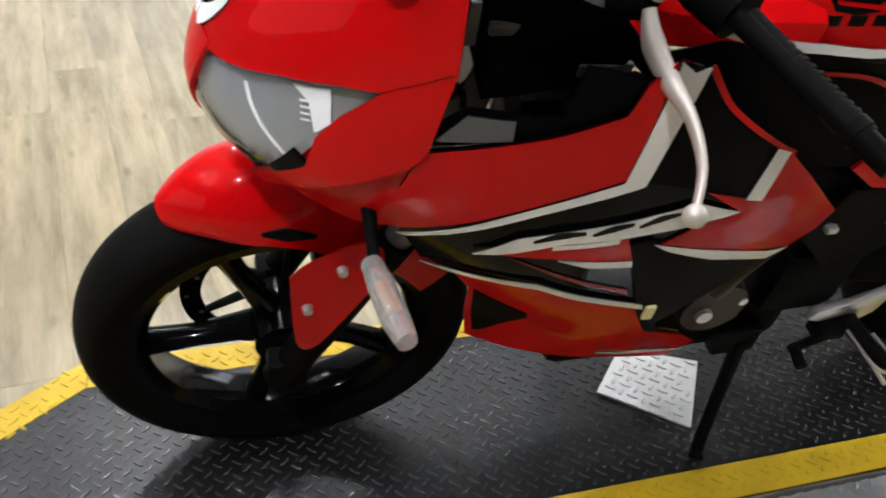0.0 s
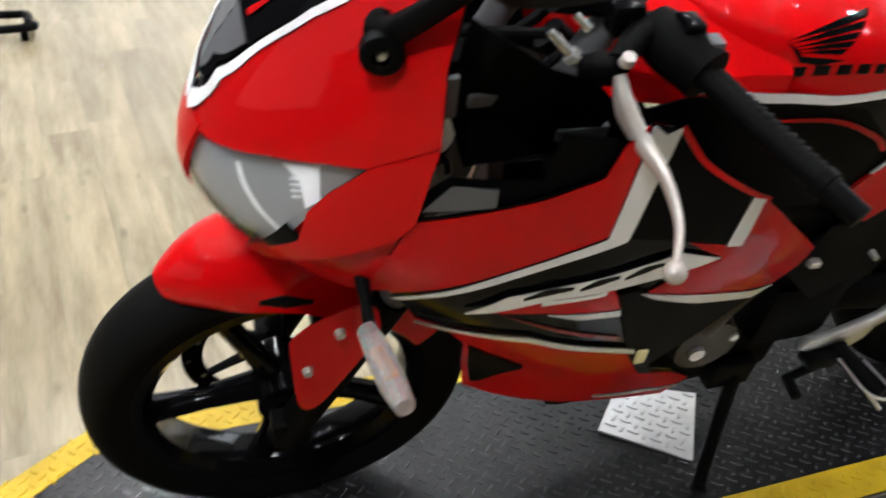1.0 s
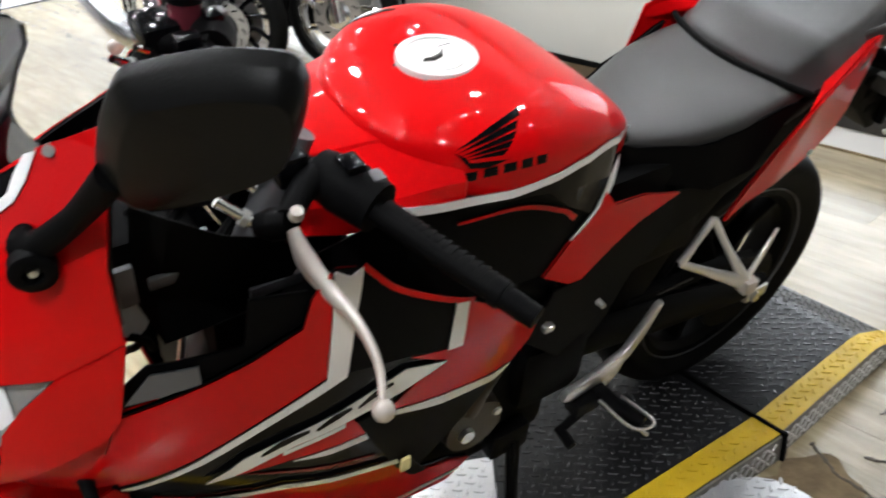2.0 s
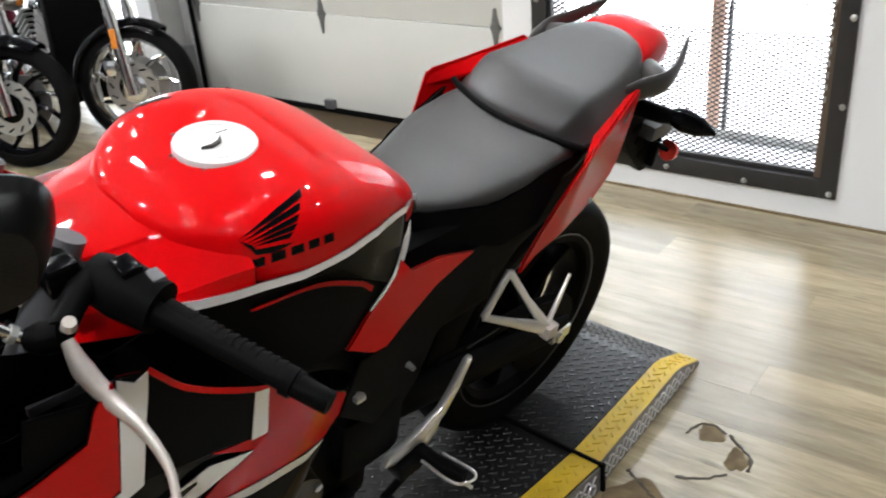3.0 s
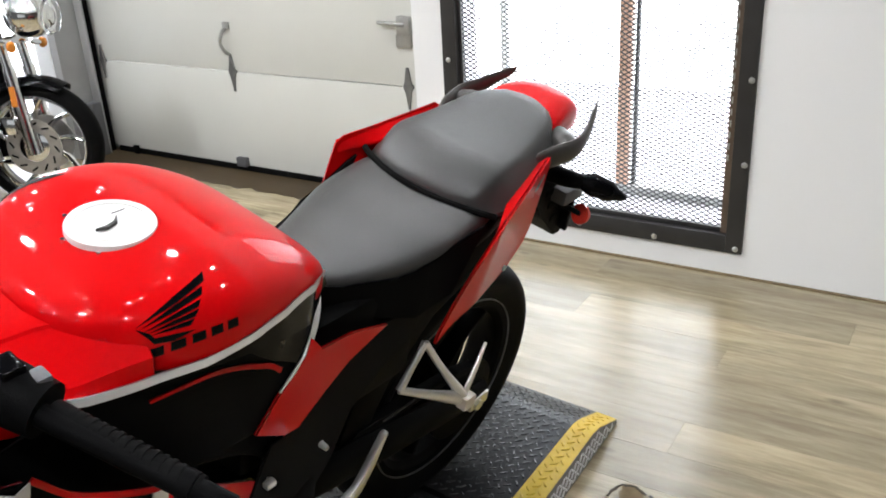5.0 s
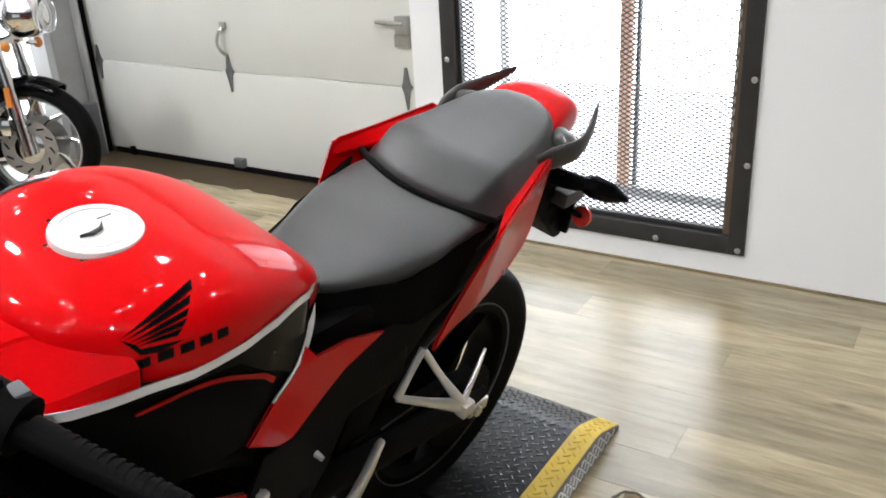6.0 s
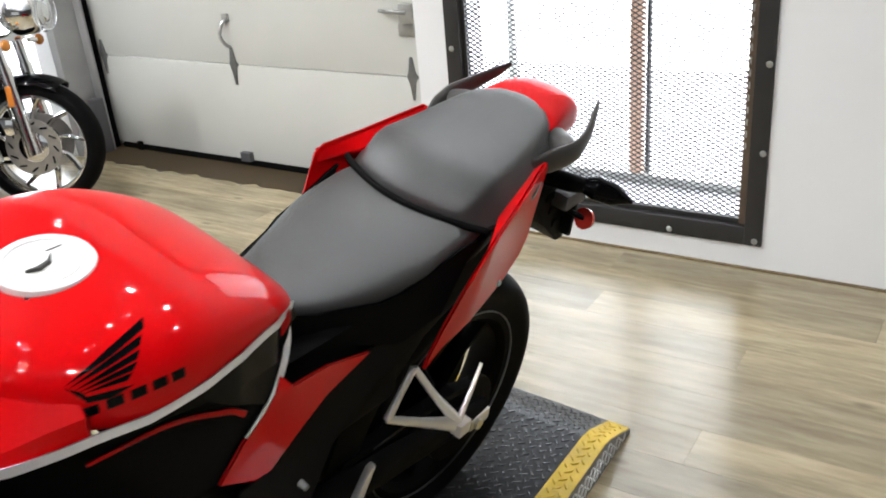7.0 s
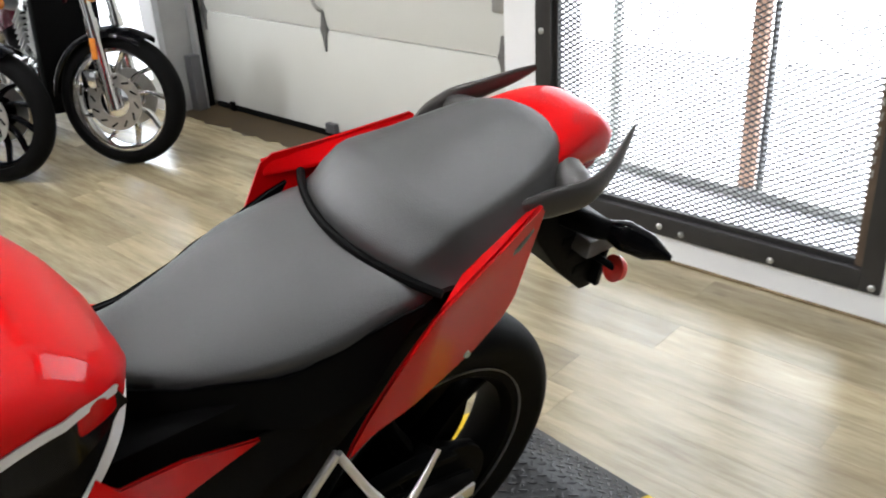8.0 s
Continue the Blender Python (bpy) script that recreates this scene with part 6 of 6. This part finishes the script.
    part("front_fender", skin(bm, rings), BLACKG, c, "gloss black front mudguard")
    bm = bmesh.new()
    rings = []
    for k in range(21):
        a = radians(140 - 130 * k / 20)
        ring = [(0.36 - 0.09 * (1 - math.cos(q / 6 * 1.4)), 0.11 * math.sin(q / 6 * 1.4)) for q in range(-6, 7)]
        ring += [(r - 0.004, yy * 0.95) for r, yy in ring[::-1]]
        rings.append([(1.65 + r * math.cos(a), yy, R + 0.03 + r * math.sin(a)) for r, yy in ring])
    chassis("rear_fender", skin(bm, rings), paint, c)
    for s in (-1, 1):
        fork = part("fork_leg", rod(bmesh.new(), (-0.01, s * 0.1, R - 0.03), (0.04, s * 0.1, 0.66), 0.03, 0.028, 18), CHROME, c, "polished fork slider")
        part("fork_tube", rod(bmesh.new(), (0.04, s * 0.1, 0.66), (0.085, s * 0.1, 0.98), 0.022, 0.022, 16), CHROME, fork)
        part("reflector", boxed(0.012, 0.038, s * 0.132 - 0.005, s * 0.132 + 0.005, 0.49, 0.58, 0.004), ORANGE, fork, "amber fork reflector")
        part("caliper", boxed(0.05, 0.12, s * 0.09 - 0.025, s * 0.09 + 0.025, 0.36, 0.44, 0.012), CHROME, fork)
        ind = part("indicator", rod(bmesh.new(), (0.0, s * 0.1, 0.76), (-0.02, s * 0.15, 0.755), 0.012, 0.012, 12), CHROME, c)
        bm = bmesh.new()
        bmesh.ops.create_uvsphere(bm, u_segments=16, v_segments=10, radius=0.025, matrix=Matrix.Translation((-0.022, s * 0.16, 0.755)) @ Matrix.Diagonal((0.8, 1, 1, 1)))
        part("indicator_lens", bm, ORANGE, ind, "amber indicator lens")
    bm = bmesh.new()
    bmesh.ops.create_uvsphere(bm, u_segments=24, v_segments=14, radius=0.1, matrix=Matrix.Translation((-0.05, 0, 0.88)) @ Matrix.Diagonal((1.1, 1, 1, 1)))
    part("headlamp", bm, CHROME, c, "chrome headlamp shell")
    part("lamp_glass", rod(bmesh.new(), (-0.17, 0, 0.872), (-0.14, 0, 0.874), 0.07, 0.085, 28), LENS, c)
    part("handlebar", pipe(bmesh.new(), [(0.62, -0.42, 1.06), (0.5, -0.33, 1.12), (0.34, -0.16, 1.06), (0.32, 0, 1.02), (0.34, 0.16, 1.06), (0.5, 0.33, 1.12), (0.62, 0.42, 1.06)], 0.013, n=12), CHROME, c, "chrome handlebar")
    for s in (-1, 1):
        part("grip", rod(bmesh.new(), (0.53, s * 0.355, 1.108), (0.63, s * 0.43, 1.055), 0.018), RUBBER, c)
        part("mirror", boxed(0.42, 0.44, s * 0.36 - 0.07, s * 0.36 + 0.07, 1.24, 1.33, 0.02), BLACKG, c)
        part("mirror_stem", rod(bmesh.new(), (0.45, s * 0.3, 1.11), (0.43, s * 0.35, 1.25), 0.007), CHROME, c)
    chassis("fuel_tank", body([(0.42, 0.06, 0.86, 0.92, 0.8), (0.5, 0.13, 0.86, 0.95, 0.76), (0.65, 0.165, 0.85, 0.95, 0.74), (0.82, 0.15, 0.82, 0.9, 0.73), (0.95, 0.09, 0.79, 0.83, 0.74)], 28), paint, c, "glossy teardrop tank")
    chassis("seat", body([(0.92, 0.09, 0.72, 0.76, 0.66), (1.08, 0.15, 0.7, 0.73, 0.64), (1.25, 0.16, 0.73, 0.78, 0.64), (1.35, 0.12, 0.77, 0.82, 0.7), (1.6, 0.1, 0.78, 0.82, 0.74)], 24), SEATM, c, "black seat")
    eng = chassis("engine", boxed(0.62, 1.1, -0.14, 0.14, 0.2, 0.46, 0.05), CHROME, c, "chrome V-twin engine")
    for a, ox in ((-24, 0.74), (24, 0.9)):
        chassis("cylinder", boxed(-0.07, 0.07, -0.09, 0.09, 0.0, 0.27, 0.02, pose(ox, 0, 0.42, 0, a, 0)), BLACKM, eng)
        for k in range(7):
            chassis("fin", boxed(-0.09, 0.09, -0.11, 0.11, 0.04 + 0.03 * k, 0.05 + 0.03 * k, 0.003, pose(ox, 0, 0.42, 0, a, 0)), ZINC, eng)
    for s in (-1, 1):
        chassis("engine_cover", rod(bmesh.new(), (0.8, s * 0.13, 0.33), (0.8, s * 0.19, 0.33), 0.12, 0.1, 28), CHROME, eng)
    bm = bmesh.new()
    rod(bm, (0.84, -0.17, 0.56), (0.84, -0.22, 0.56), 0.09, 0.07, 28)
    chassis("air_cleaner", bm, CHROME, eng, "round chrome air cleaner")
    chassis("down_tube", pipe(bmesh.new(), [(0.36, 0.0, 0.9), (0.48, 0, 0.6), (0.55, 0, 0.25), (0.75, 0, 0.17)], 0.022), paint, c)
    chassis("radiator", boxed(0.42, 0.51, -0.15, 0.15, 0.2, 0.74, 0.02), BLACKD, c)
    for s in (-1, 1):
        chassis("rocker_cover", boxed(0.62, 0.86, s * 0.09 - 0.03, s * 0.09 + 0.03, 0.66, 0.72, 0.018), CHROME, eng)
    for k, z in enumerate((0.26, 0.34)):
        chassis("exhaust", pipe(bmesh.new(), [(0.7 + 0.18 * k, -0.12, 0.5), (0.66 + 0.2 * k, -0.19, 0.36), (0.9, -0.2, z), (1.3, -0.2, z), (1.95, -0.2, z + 0.03)], [0.022, 0.024, 0.028, 0.042, 0.042], n=16), CHROME, c, "chrome exhaust pipe")
    chassis("footrest", rod(bmesh.new(), (0.6, -0.3, 0.3), (0.6, 0.3, 0.3), 0.015), CHROME, c)
    part("fork_crown", boxed(0.02, 0.1, -0.13, 0.13, 0.76, 0.8, 0.01), CHROME, c)
    return c


cruiser(2.05, 2.88, -52, mat("maroon_paint", (0.04, 0.003, 0.008), 0.2, vary=0.1, coat=0.9), CHROME, "dark maroon cruiser motorcycle with polished wheels parked by the garage door", DISCM)
cruiser(1.55, 3.11, -52, BLACKG, BLACKG, "black cruiser motorcycle with black wheels parked on the wood floor", ZINC, spokes=12)

# black wheeled base of a display stand
rack = empty("display_stand", pose(-0.72, 3.05, 0), "black tubular display stand base with feet on the floor", "stand")
part("base_tube", pipe(bmesh.new(), [(-0.6, 0.05, 0.06), (0.0, 0.05, 0.06), (0.075, 0.0, 0.06), (0.09, -0.08, 0.06), (0.06, -0.16, 0.06), (-0.6, -0.17, 0.06)], 0.018, n=12), BLACKM, rack)
for fx, fy in ((0.08, 0.04), (0.07, -0.13)):
    part("foot", rod(bmesh.new(), (fx, fy, 0), (fx, fy, 0.06), 0.018, 0.014, 12), BLACKM, rack)

# floor beside the ramp where the covering has broken away: bare brown ground, with curled ragged edges of vinyl round it


def worn_patch(px, py, a, b, turn, label):
    bm = bmesh.new()
    ring = []
    for k in range(48):
        q = 2 * math.pi * k / 48
        r = 0.8 + 0.12 * math.sin(3 * q + turn) + 0.06 * math.sin(7 * q) + 0.05 * noise.noise((3 * math.cos(q) + px * 9, 3 * math.sin(q), turn))
        ring.append(bm.verts.new((a * r * math.cos(q), b * r * math.sin(q), 0.0)))
    f = bm.faces.new(ring)
    g = bmesh.ops.extrude_face_region(bm, geom=[f])
    bmesh.ops.translate(bm, vec=(0, 0, 0.0008), verts=[v for v in g["geom"] if isinstance(v, bmesh.types.BMVert)])
    ob = tagged(part("worn_patch", bm, WOODD, None, "", 0), label, "patch", "worn patches")
    ob.matrix_world = pose(px, py, 0.0004, 0, 0, turn * 20)


def torn_edge(points, seed):
    """A curled lip of torn vinyl with a dark gap under it."""
    line = smooth_line([(x, y, 0) for x, y in points], 8)
    rings = []
    for k, q in enumerate(line):
        d = (line[min(k + 1, len(line) - 1)] - line[max(k - 1, 0)]).normalized()
        side = Vector((-d.y, d.x, 0))
        q = q + side * 0.006 * noise.noise((k * 0.45, seed, 0))
        w = 0.0042 * (1 + 0.9 * noise.noise((k * 0.3, seed, 4)))
        rings.append([q + side * w + Vector((0, 0, 0.0006)), q + Vector((0, 0, 0.0035)), q - side * w + Vector((0, 0, 0.0016)), q - side * w + Vector((0, 0, 0.0006))])
    ob = part("torn_edge", skin(bmesh.new(), rings), TORN, None, "", 50)
    tagged(ob, "dark curled edge of torn vinyl flooring", "torn edge", "torn floor edges")


TORN = mat("torn_vinyl_edge", (0.1, 0.085, 0.065), 0.8, vary=0.5, scale=60, spec=0.1)
worn_patch(1.3, -0.37, 0.14, 0.13, 0.4, "large brown worn patch where the floor covering has broken away")
worn_patch(1.655, -0.36, 0.045, 0.035, 2.2, "brown worn patch where the floor covering has broken away")
worn_patch(1.6, -0.45, 0.05, 0.03, 1.0, "brown worn patch where the floor covering has broken away")
torn_edge([(1.425, -0.275), (1.418, -0.29), (1.4, -0.33), (1.381, -0.37), (1.383, -0.395), (1.378, -0.45), (1.35, -0.5)], 1.0)
torn_edge([(1.62, -0.315), (1.668, -0.322), (1.685, -0.355), (1.672, -0.39)], 2.0)
torn_edge([(1.675, -0.4), (1.652, -0.43), (1.628, -0.47), (1.58, -0.49)], 3.0)
torn_edge([(1.47, -0.37), (1.5, -0.42), (1.545, -0.455)], 4.0)

lay_planks()
